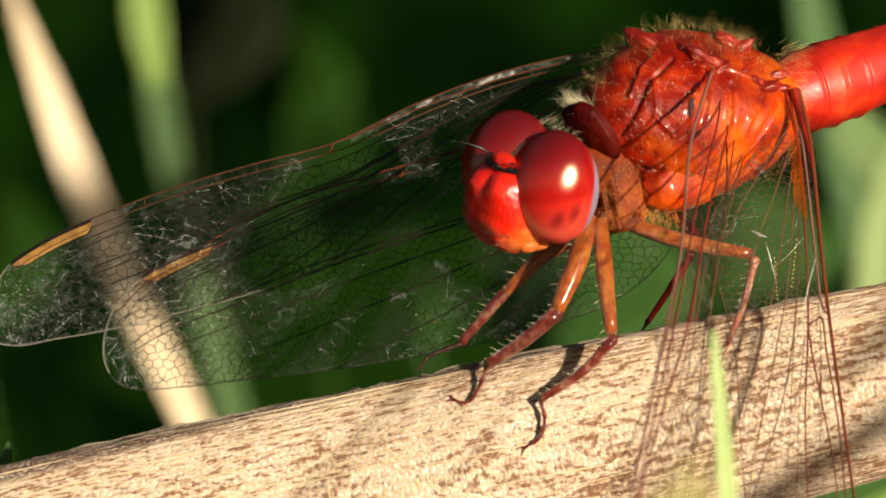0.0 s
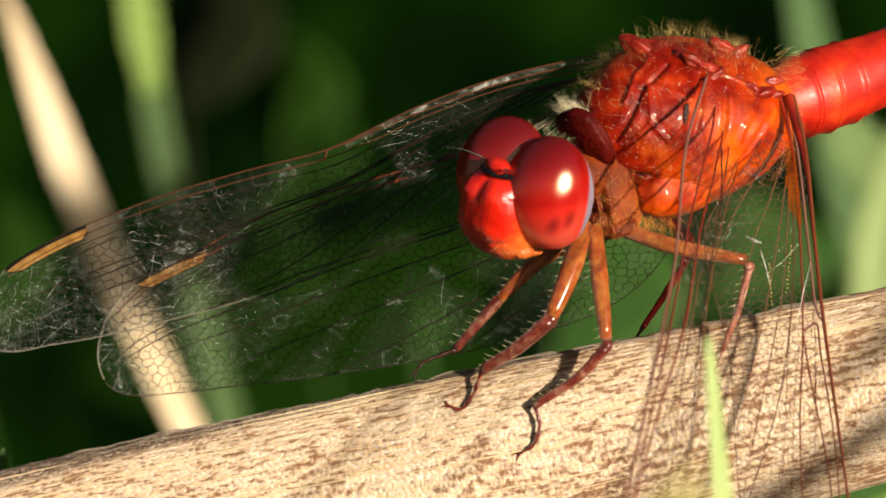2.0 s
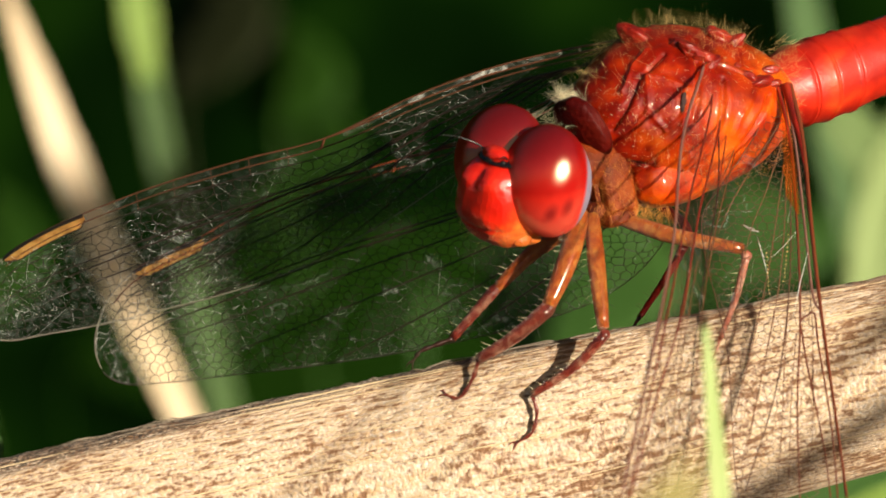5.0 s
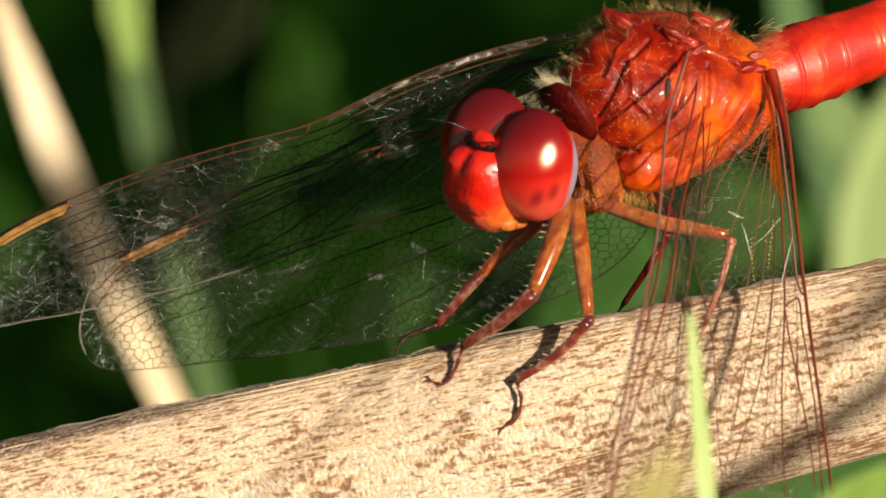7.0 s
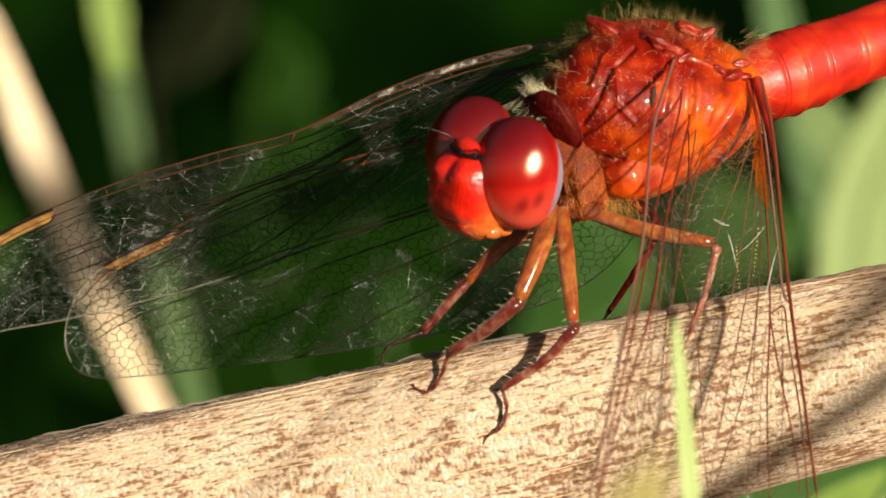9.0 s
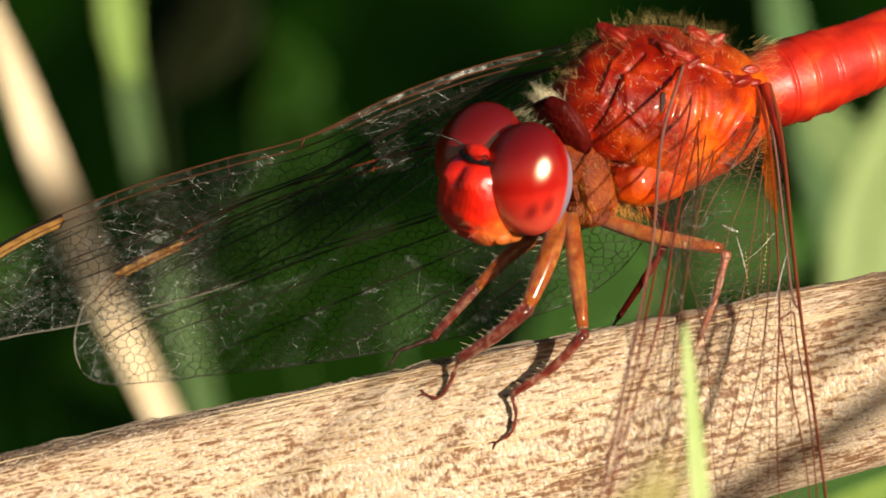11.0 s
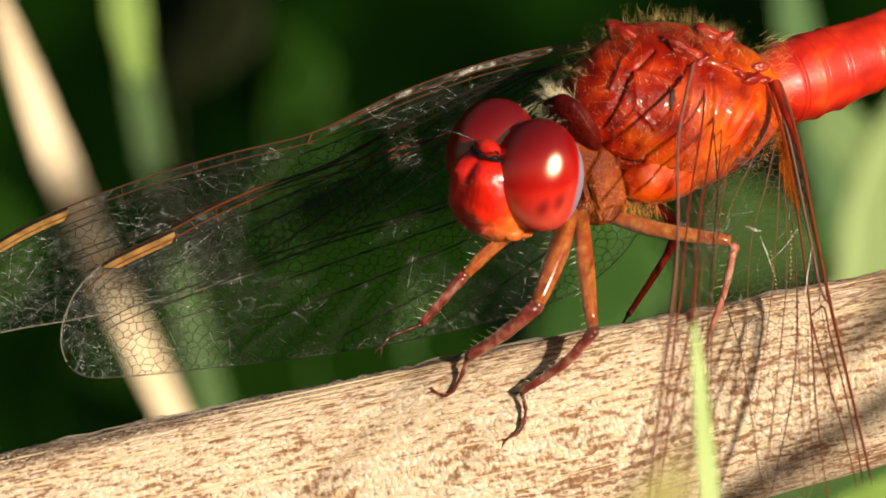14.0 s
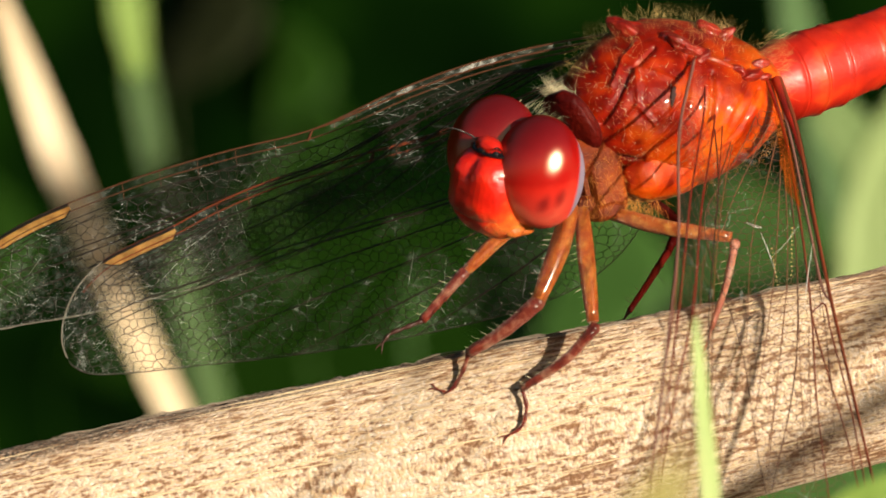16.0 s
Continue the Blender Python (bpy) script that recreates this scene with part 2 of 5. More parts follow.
def make_eye():
    """Compound eye: dark red cap, brighter red below with dark spots, a grey-blue rim behind."""
    m, nt, b = material("compound_eye")
    co = coords(nt, "Generated")
    sep = nt.nodes.new("ShaderNodeSeparateXYZ")
    nt.links.new(coords(nt, "UV"), sep.inputs[0])
    n = tex(nt, "ShaderNodeTexNoise", 9.0, co, 2.0)
    h = calc(nt, "ADD", sep.outputs["Y"], calc(nt, "MULTIPLY", calc(nt, "SUBTRACT", n.outputs["Fac"], 0.5), 0.06))
    col = ramp(nt, h, [(0.0, (0.40, 0.04, 0.03)), (0.12, (0.54, 0.045, 0.03)), (0.44, (0.46, 0.014, 0.008)), (0.50, (0.34, 0.005, 0.004)), (0.70, (0.26, 0.003, 0.003)), (0.82, (0.17, 0.002, 0.003)), (1.0, (0.10, 0.003, 0.005))])
    for su, sv, r in ((0.42, 0.30, 0.085), (0.58, 0.34, 0.085)):
        du = calc(nt, "SUBTRACT", sep.outputs["X"], su)
        dv = calc(nt, "MULTIPLY", calc(nt, "SUBTRACT", sep.outputs["Y"], sv), 0.75)
        gap = calc(nt, "SQRT", calc(nt, "ADD", calc(nt, "MULTIPLY", du, du), calc(nt, "MULTIPLY", dv, dv)))
        col = mixc(nt, ramp(nt, calc(nt, "DIVIDE", gap, r), [(0.2, (0.7, 0.7, 0.7)), (1.0, (0, 0, 0))]), col, (0.12, 0.004, 0.006))
    back = ramp(nt, sep.outputs["X"], [(0.0, (0, 0, 0)), (0.75, (0, 0, 0)), (0.80, (1, 1, 1)), (1.0, (1, 1, 1))])
    col = mixc(nt, back, col, (0.19, 0.18, 0.25))
    v = tex(nt, "ShaderNodeTexVoronoi", 130.0, co)
    nt.links.new(col, b.inputs["Base Color"])
    b.inputs["Roughness"].default_value = 0.5
    b.inputs["Coat Weight"].default_value = 0.0
    b.inputs["Coat IOR"].default_value = 1.5
    b.inputs["Coat Roughness"].default_value = 0.12
    b.inputs["Specular IOR Level"].default_value = 0.0
    bump(nt, b, v.outputs["Distance"], 0.06, 0.00002)
    # the many small lenses spread the glint into a broad disc
    lens = nt.nodes.new("ShaderNodeBsdfGlossy")
    lens.distribution = "BECKMANN"
    lens.inputs["Roughness"].default_value = 0.345
    lens.inputs["Color"].default_value = (0.19, 0.15, 0.105, 1)
    both = nt.nodes.new("ShaderNodeAddShader")
    nt.links.new(b.outputs[0], both.inputs[0])
    nt.links.new(lens.outputs[0], both.inputs[1])
    nt.links.new(both.outputs[0], nt.nodes["Material Output"].inputs["Surface"])
    return m


M_EYE = make_eye()


def make_membrane():
    """Clear wing skin with a weak gloss, dust specks and fine scratches."""
    m, nt, b = material("wing_membrane")
    out = nt.nodes["Material Output"]
    co = coords(nt)
    clear = nt.nodes.new("ShaderNodeBsdfTransparent")
    clear.inputs["Color"].default_value = (0.985, 0.985, 0.975, 1)
    gloss = nt.nodes.new("ShaderNodeBsdfGlossy")
    gloss.inputs["Roughness"].default_value = 0.30
    gloss.inputs["Color"].default_value = (0.9, 0.95, 0.95, 1)
    wave = tex(nt, "ShaderNodeTexNoise", 900.0, co, 3.0)
    bp = nt.nodes.new("ShaderNodeBump")
    bp.inputs["Strength"].default_value = 0.8
    bp.inputs["Distance"].default_value = 0.0003
    nt.links.new(wave.outputs["Fac"], bp.inputs["Height"])
    nt.links.new(bp.outputs["Normal"], gloss.inputs["Normal"])
    skin = nt.nodes.new("ShaderNodeMixShader")
    skin.inputs["Fac"].default_value = 0.006
    nt.links.new(clear.outputs[0], skin.inputs[1])
    nt.links.new(gloss.outputs[0], skin.inputs[2])
    dust = nt.nodes.new("ShaderNodeBsdfDiffuse")
    dust.inputs["Color"].default_value = (0.62, 0.66, 0.64, 1)
    # specks in patches, and a faint uneven haze
    patch = tex(nt, "ShaderNodeTexNoise", 190.0, co, 2.0)
    patchy = ramp(nt, patch.outputs["Fac"], [(0.52, (0, 0, 0)), (0.68, (1, 1, 1))])
    spk = tex(nt, "ShaderNodeTexVoronoi", 1500.0, co)
    dots = ramp(nt, spk.outputs["Distance"], [(0.0, (1, 1, 1)), (0.22, (0, 0, 0))])
    haze = tex(nt, "ShaderNodeTexNoise", 600.0, co, 5.0)
    hz = ramp(nt, haze.outputs["Fac"], [(0.45, (0, 0, 0)), (0.75, (0.10, 0.10, 0.10))])
    fac = calc(nt, "MULTIPLY", dots, patchy)
    # curled wisps
    curl = tex(nt, "ShaderNodeTexNoise", 330.0, co, 6.0, Distortion=0.5)
    line = ramp(nt, calc(nt, "ABSOLUTE", calc(nt, "SUBTRACT", curl.outputs["Fac"], 0.5)), [(0.0, (1, 1, 1)), (0.010, (0, 0, 0))])
    spread = tex(nt, "ShaderNodeTexNoise", 330.0, co, 3.0)
    wisp = calc(nt, "MULTIPLY", line, ramp(nt, spread.outputs["Fac"], [(0.50, (0, 0, 0)), (0.66, (1, 1, 1))]))
    fac = calc(nt, "ADD", fac, calc(nt, "MULTIPLY", wisp, 1.0))
    # some cells are milkier than others
    pane = tex(nt, "ShaderNodeTexVoronoi", 1900.0, co)
    tint = nt.nodes.new("ShaderNodeSeparateXYZ")
    nt.links.new(pane.outputs["Color"], tint.inputs[0])
    fac = calc(nt, "ADD", fac, ramp(nt, tint.outputs["X"], [(0.72, (0, 0, 0)), (1.0, (0.035, 0.035, 0.035))]))
    mist = tex(nt, "ShaderNodeTexNoise", 2400.0, co, 5.0)
    cloud = ramp(nt, mist.outputs["Fac"], [(0.50, (0, 0, 0)), (0.70, (0.36, 0.36, 0.36))])
    sep = nt.nodes.new("ShaderNodeSeparateXYZ")
    nt.links.new(co, sep.inputs[0])
    outer = calc(nt, "MULTIPLY", calc(nt, "ADD", calc(nt, "MULTIPLY", sep.outputs["X"], -1.0), -0.015), 75.0, True)
    fac = calc(nt, "ADD", fac, calc(nt, "MULTIPLY", cloud, outer))
    fac = calc(nt, "ADD", calc(nt, "MULTIPLY", fac, 0.25), calc(nt, "MULTIPLY", hz, 0.03), True)
    fac = calc(nt, "ADD", fac, 0.0004, True)
    mix = nt.nodes.new("ShaderNodeMixShader")
    nt.links.new(fac, mix.inputs["Fac"])
    nt.links.new(skin.outputs[0], mix.inputs[1])
    nt.links.new(dust.outputs[0], mix.inputs[2])
    nt.links.new(mix.outputs[0], out.inputs["Surface"])
    return m


M_MEMBRANE = make_membrane()


def make_amber():
    """Orange stain in the wing skin: half clear, half glossy amber."""
    m, nt, b = material("wing_amber_stain")
    out = nt.nodes["Material Output"]
    n = tex(nt, "ShaderNodeTexNoise", 900.0, coords(nt), 4.0)
    nt.links.new(ramp(nt, n.outputs["Fac"], [(0.35, (0.52, 0.07, 0.005)), (0.65, (0.72, 0.15, 0.010))]), b.inputs["Base Color"])
    b.inputs["Roughness"].default_value = 0.35
    clear = nt.nodes.new("ShaderNodeBsdfTransparent")
    clear.inputs["Color"].default_value = (0.98, 0.80, 0.50, 1)
    mix = nt.nodes.new("ShaderNodeMixShader")
    nt.links.new(calc(nt, "MULTIPLY", n.outputs["Fac"], 0.34), mix.inputs["Fac"])
    nt.links.new(clear.outputs[0], mix.inputs[1])
    nt.links.new(b.outputs[0], mix.inputs[2])
    nt.links.new(mix.outputs[0], out.inputs["Surface"])
    return m


M_AMBER = make_amber()


def make_silver():
    """Crumpled, dusty skin; its silver glints are painted pale in places, clear in others."""
    m, nt, b = material("wing_painted_glint_skin")
    n = tex(nt, "ShaderNodeTexNoise", 1500.0, coords(nt), 5.0, Distortion=0.8)
    b.inputs["Base Color"].default_value = (0.60, 0.60, 0.54, 1)
    b.inputs["Roughness"].default_value = 0.35
    bump(nt, b, n.outputs["Fac"], 1.0, 0.0002)
    clear = nt.nodes.new("ShaderNodeBsdfTransparent")
    mix = nt.nodes.new("ShaderNodeMixShader")
    nt.links.new(ramp(nt, n.outputs["Fac"], [(0.42, (0.02, 0.02, 0.02)), (0.56, (0.16, 0.16, 0.16)), (0.66, (0.75, 0.75, 0.75))]), mix.inputs["Fac"])
    nt.links.new(clear.outputs[0], mix.inputs[1])
    nt.links.new(b.outputs[0], mix.inputs[2])
    nt.links.new(mix.outputs[0], nt.nodes["Material Output"].inputs["Surface"])
    return m


M_SILVER = make_silver()


def make_reed():
    """Dry reed: straw fibres, brown dashes along them, a grey weathered upper edge."""
    m, nt, b = material("dry_reed")
    uv = coords(nt, "UV")
    sep = nt.nodes.new("ShaderNodeSeparateXYZ")
    nt.links.new(uv, sep.inputs[0])

    def stretched(sx, sy):
        mp = nt.nodes.new("ShaderNodeMapping")
        mp.inputs["Scale"].default_value = (sx, sy, 1)
        nt.links.new(uv, mp.inputs["Vector"])
        return mp.outputs["Vector"]

    fibre = tex(nt, "ShaderNodeTexNoise", 1.0, stretched(140, 5200), 5.0)
    grain = tex(nt, "ShaderNodeTexNoise", 1.0, stretched(4600, 8500), 2.5)
    crumb = tex(nt, "ShaderNodeTexVoronoi", 1.0, stretched(4200, 8000))
    dash = tex(nt, "ShaderNodeTexNoise", 1.0, stretched(1250, 6000), 5.0, Distortion=0.2)
    blot = tex(nt, "ShaderNodeTexNoise", 1.0, stretched(210, 420), 4.0)
    col = ramp(nt, fibre.outputs["Fac"], [(0.25, (0.60, 0.40, 0.21)), (0.45, (0.84, 0.69, 0.49)), (0.7, (0.93, 0.84, 0.70))])
    col = mixc(nt, ramp(nt, grain.outputs["Fac"], [(0.46, (0, 0, 0)), (0.62, (0.95, 0.95, 0.95))]), col, (0.98, 0.95, 0.89))
    col = mixc(nt, ramp(nt, crumb.outputs["Distance"], [(0.40, (0, 0, 0)), (0.85, (0.50, 0.50, 0.50))]), col, (0.46, 0.25, 0.10))
    dens = calc(nt, "ADD", dash.outputs["Fac"], calc(nt, "MULTIPLY", calc(nt, "SUBTRACT", blot.outputs["Fac"], 0.5), 0.62))
    dens = calc(nt, "ADD", dens, calc(nt, "MULTIPLY", calc(nt, "SUBTRACT", grain.outputs["Fac"], 0.5), 0.60))
    spots = ramp(nt, dens, [(0.47, (0, 0, 0)), (0.64, (0.92, 0.92, 0.92))])
    col = mixc(nt, spots, col, (0.20, 0.082, 0.028))
    # thin brown lines that run along the shoulder
    rib = tex(nt, "ShaderNodeTexNoise", 1.0, stretched(26, 9000), 2.0)
    shoulder = ramp(nt, calc(nt, "MULTIPLY", calc(nt, "ABSOLUTE", sep.outputs["Y"]), 400.0), [(0.30, (0, 0, 0)), (0.42, (1, 1, 1)), (0.75, (1, 1, 1)), (1.0, (0.12, 0.12, 0.12))])
    lines = calc(nt, "MULTIPLY", ramp(nt, rib.outputs["Fac"], [(0.54, (0, 0, 0)), (0.60, (0.75, 0.75, 0.75))]), shoulder)
    col = mixc(nt, lines, col, (0.33, 0.17, 0.07))
    edge = calc(nt, "ADD", sep.outputs["Y"], calc(nt, "MULTIPLY", calc(nt, "SUBTRACT", grain.outputs["Fac"], 0.5), 0.0016))
    edge = calc(nt, "ABSOLUTE", edge)
    worn = ramp(nt, calc(nt, "ADD", calc(nt, "MULTIPLY", edge, 400.0), calc(nt, "MULTIPLY", sep.outputs["X"], 20.0)), [(0.40, (1, 1, 1)), (0.54, (0, 0, 0))])
    worn = calc(nt, "MULTIPLY", worn, ramp(nt, grain.outputs["Fac"], [(0.44, (1, 1, 1)), (0.60, (0.04, 0.04, 0.04))]))
    col = mixc(nt, worn, col, (0.050, 0.038, 0.032))
    nt.links.new(col, b.inputs["Base Color"])
    b.inputs["Roughness"].default_value = 0.5
    b.inputs["Specular IOR Level"].default_value = 0.4
    bump(nt, b, calc(nt, "ADD", fibre.outputs["Fac"], calc(nt, "MULTIPLY", grain.outputs["Fac"], 0.9)), 1.0, 0.00018)
    return m


M_REED = make_reed()
M_FIBRE = plain("reed_fibre", (0.86, 0.68, 0.42), 0.5, 0.0, 0.3, 3000.0)
M_FRAY = plain("reed_frayed_edge", (0.30, 0.24, 0.18), 0.7, 0.0, 0.4, 3000.0)


def make_blade(name, low, high, rough=0.5, scale=120.0, sheen=0.15):
    m, nt, b = material(name)
    co = coords(nt)
    mp = nt.nodes.new("ShaderNodeMapping")
    mp.inputs["Scale"].default_value = (1, 1, 0.08)
    nt.links.new(co, mp.inputs["Vector"])
    streak = tex(nt, "ShaderNodeTexNoise", scale * 12, mp.outputs["Vector"], 3.0)
    blot = tex(nt, "ShaderNodeTexNoise", scale * 0.3, co, 3.0)
    f = calc(nt, "ADD", calc(nt, "MULTIPLY", streak.outputs["Fac"], 0.5), calc(nt, "MULTIPLY", blot.outputs["Fac"], 0.5))
    nt.links.new(ramp(nt, f, [(0.35, low), (0.65, high)]), b.inputs["Base Color"])
    b.inputs["Roughness"].default_value = rough
    b.inputs["Specular IOR Level"].default_value = sheen
    bump(nt, b, streak.outputs["Fac"], 0.3, 0.0001)
    return m


M_GRASS = make_blade("grass_green", (0.030, 0.080, 0.014), (0.055, 0.125, 0.026))
M_GRASS_PALE = make_blade("grass_pale_green", (0.30, 0.40, 0.13), (0.50, 0.58, 0.26))
M_GRASS_MID = make_blade("grass_dull_green", (0.10, 0.16, 0.05), (0.17, 0.25, 0.085))
M_GRASS_SOFT = make_blade("grass_soft_green", (0.165, 0.23, 0.078), (0.255, 0.34, 0.125))
M_GRASS_LIT = make_blade("grass_bright_green", (0.12, 0.20, 0.034), (0.19, 0.29, 0.055))
M_GRASS_SHADED = make_blade("grass_stalk_shaded", (0.027, 0.064, 0.009), (0.043, 0.095, 0.015))
M_GRASS_DRY = make_blade("grass_drying", (0.22, 0.20, 0.06), (0.34, 0.30, 0.10))
M_STRAW = make_blade("straw_blade", (0.62, 0.47, 0.29), (0.84, 0.70, 0.50))
M_LEAF_DULL = make_blade("shrub_leaf_dull", (0.012, 0.016, 0.004), (0.022, 0.026, 0.008), 0.7, 20.0)
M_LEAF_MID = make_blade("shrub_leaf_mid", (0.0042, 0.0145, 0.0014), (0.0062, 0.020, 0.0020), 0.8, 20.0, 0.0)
M_LEAF = make_blade("shrub_leaf_green", (0.014, 0.046, 0.003), (0.024, 0.070, 0.005), 0.6, 20.0)


def make_ground():
    m, nt, b = material("dark_soil")
    n = tex(nt, "ShaderNodeTexNoise", 18.0, coords(nt), 8.0)
    nt.links.new(ramp(nt, n.outputs["Fac"], [(0.3, (0.015, 0.012, 0.006)), (0.7, (0.05, 0.05, 0.02))]), b.inputs["Base Color"])
    b.inputs["Roughness"].default_value = 0.9
    bump(nt, b, n.outputs["Fac"], 0.6, 0.01)
    return m


M_SOIL = make_ground()

# ---------------------------------------------------------------- ground
GROUND = -0.20


def make_ground_sheet():
    bm = bmesh.new()
    n = 60
    grid = {}
    for i in range(n + 1):
        for j in range(n + 1):
            f = lambda k: math.copysign(abs(2 * k / n - 1) ** 3.2, 2 * k / n - 1) * 60
            x, y = f(i), f(j)
            grid[i, j] = bm.verts.new((x, y, GROUND + 0.012 * noise.noise((x * 3, y * 3, 0))))
    for i in range(n):
        for j in range(n):
            bm.faces.new((grid[i, j], grid[i + 1, j], grid[i + 1, j + 1], grid[i, j + 1]))
    return tagged(part("ground", bm, M_SOIL), "dark damp soil under the grass", "ground", kind="structure")


make_ground_sheet()


# ---------------------------------------------------------------- the reed
def reed_top(x):
    return -5.42 + 0.205 * x - 0.0004 * x * x


def reed_point(x, a, proud=0.0):
    """The reed's skin, in millimetres: x along it, a round it from the upper edge, negative to the front."""
    s = 0.205 - 0.0008 * x
    d = Vector((1, 0.05, s)).normalized()
    up = Vector((-s, 0, 1)).normalized()
    side = up.cross(d).normalized()
    half = 3.95 + max(0.1, min(0.8, 0.55 - 0.037 * (x - 12)))
    c = Vector((x, 1.6 + 0.05 * x, reed_top(x))) - up * half
    ca, sa = math.cos(a), math.sin(a)
    y = math.copysign(abs(ca) ** 0.8, ca) * half
    z = math.copysign(abs(sa) ** 0.75, sa) * 1.5
    rel = proud + 0.05 * noise.noise((x * 0.05, ca * 9, sa * 9)) + 0.03 * noise.noise((x * 0.5, ca * 20, sa * 20))
    if ca > 0.93:
        rel += (ca - 0.93) * 14 * (0.11 * noise.noise((x * 0.8, a * 3, 3)) + 0.12 * noise.noise((x * 2.7, a * 3, 5)))
    return c + up * (y + ca * rel) + side * (z + sa * rel)


def make_reed_stem():
    """A long flattened dry reed that leans on the ground at one end and bows over it."""
    bm = bmesh.new()
    uvl = bm.loops.layers.uv.new("UVMap")
    xs = [-690 + 12 * k for k in range(55)] + [-36 + 0.25 * k for k in range(288)] + [36 + 6 * k for k in range(16)]
    n = 80
    rings = []
    for x in xs:
        ring = []
        for k in range(n + 1):
            a = -math.pi + k * math.tau / n
            ring.append((bm.verts.new(reed_point(x, a) * 0.001) if k < n else ring[0][0], x * 0.001, a * 0.0033))
        rings.append(ring)
    for a, b in zip(rings, rings[1:]):
        for k in range(n):
            q = (a[k], a[k + 1], b[k + 1], b[k])
            fc = bm.faces.new([w[0] for w in q])
            for lp, w in zip(fc.loops, q):
                lp[uvl].uv = (w[1], w[2])
    bm.faces.new([w[0] for w in rings[0][:n]][::-1])
    bm.faces.new([w[0] for w in rings[-1][:n]])
    reed = tagged(part("reed", bm, M_REED), "dry straw-coloured reed with brown flecks and a grey upper edge", "reed")
    rnd = random.Random(77)
    # raised fibres on the side that faces the light, and frayed ones along the upper edge
    for k in range(64):
        bm = bmesh.new()
        a = -rnd.uniform(0.30, 2.2) if k < 44 else -rnd.uniform(0.02, 0.35)
        x0 = rnd.uniform(-24, 16)
        ln = rnd.uniform(3, 12)
        pts = []
        for i in range(13):
            a += rnd.uniform(-0.006, 0.006)
            pts.append(reed_point(x0 + ln * i / 12, a, 0.02 + (0.05 if k >= 44 else 0) * math.sin(i * 0.5 + k)) * 0.001)
        r = rnd.uniform(0.018, 0.045) * 0.001
        tube(bm, pts, [r * math.sin(math.pi * (0.06 + 0.88 * i / 12)) for i in range(13)], 5)
        part("fibre", bm, M_FIBRE if k < 44 else M_FRAY, reed)
    return reed


make_reed_stem()

# ---------------------------------------------------------------- dragonfly
dragonfly = empty("dragonfly", mm(3.77, -0.10, -8.85), "scarlet dragonfly with clear veined wings perched on a dry reed", "dragonfly")

# body axes: towards the tail, to its left side, and up
A = Vector((0.845, 0.475, 0.235)).normalized()
L = Vector((0.475, -0.88, 0.02))
L = (L - A * L.dot(A)).normalized()
U = -A.cross(L)
THORAX = mm(11.15, 5.00, 5.93)


def body(a, l, u):
    """A point of the body in millimetres from the middle of the thorax."""
    return THORAX + (A * a + L * l + U * u) * 0.001


# raised seams and sunk sutures of the side, as (along, up) lines
RIDGES = [[(-2.09, 3.32), (-3.07, 2.81), (-4.05, 1.77)], [(-3.06, 2.42), (-2.25, 2.01), (-1.35, 1.31)], [(-2.87, 2.24), (-3.41, 0.69), (-4.46, -0.08)], [(-3.41, 0.69), (-2.83, -0.37), (-3.54, -0.97)], [(-2.83, -0.37), (-1.12, 0.76)], [(-1.45, 1.28), (-2.10, -0.29)], [(-0.21, 2.47), (1.38, 1.54), (2.33, 0.78)], [(2.03, 0.47), (0.77, -0.51), (0.24, -1.28)]]
SUTURES = [[(-0.37, 2.25), (-1.57, -0.17), (-3.21, -1.49), (-4.11, -3.34)], [(2.61, 0.06), (0.99, -1.48), (-1.39, -3.52)], [(-5.39, -0.94), (-3.48, -1.68)], [(-1.57, 2.95), (-3.22, 2.20), (-4.82, 0.27)], [(0.41, 1.27), (-0.45, -0.85), (-2.05, -2.78)]]


def line_gap(a, u, line):
    best = 9.0
    for (a0, u0), (a1, u1) in zip(line, line[1:]):
        da, du = a1 - a0, u1 - u0
        t = max(0, min(1, ((a - a0) * da + (u - u0) * du) / (da * da + du * du)))
        best = min(best, math.hypot(a - a0 - da * t, u - u0 - du * t))
    return best


def make_thorax():
    bm = bmesh.new()

    def shape(v):
        a, l, u = v.x * 5.6, v.y * 3.5, v.z * 3.75
        u += 0.35 * max(0, v.z) * math.cos(v.x * 2.2)
        l *= 1.0 - 0.16 * max(0, v.z) ** 2
        a -= 0.9 * v.z
        # fuller, rounder rear flank
        g = math.exp(-((a - 1.9) / 1.9) ** 2 - ((u + 1.0) / 1.9) ** 2)
        l *= 1 + 0.10 * g
        # the belly line rises to the rear
        u += 0.55 * max(0.0, a - 0.4) / 4 * max(0.0, -v.z)
        depth = 0
        for line in SUTURES:
            w = line_gap(a, u, line)
            depth += 0.17 * math.exp(-(w / 0.06) ** 2) - 0.06 * math.exp(-((w - 0.28) / 0.2) ** 2)
        for line in RIDGES:
            w = line_gap(a, u, line)
            depth -= 0.10 * math.exp(-(w / 0.05) ** 2) - 0.03 * math.exp(-((w - 0.25) / 0.15) ** 2)
        lump = 0.06 * noise.noise((a * 0.9, l, u * 0.9)) + 0.025 * noise.noise((a * 2.6, l * 2.6, u * 2.6)) + 0.006 * noise.noise((a * 9, l * 9, u * 9))
        k = 1 - (depth - lump) / 4.2
        return Vector((a * k, l * k, u * k)) * 0.001

    blob(bm, THORAX, A, L, U, 7, shape)
    return part("thorax", bm, M_THORAX, dragonfly, "glossy red-orange thorax with fine sutures")


thorax = make_thorax()


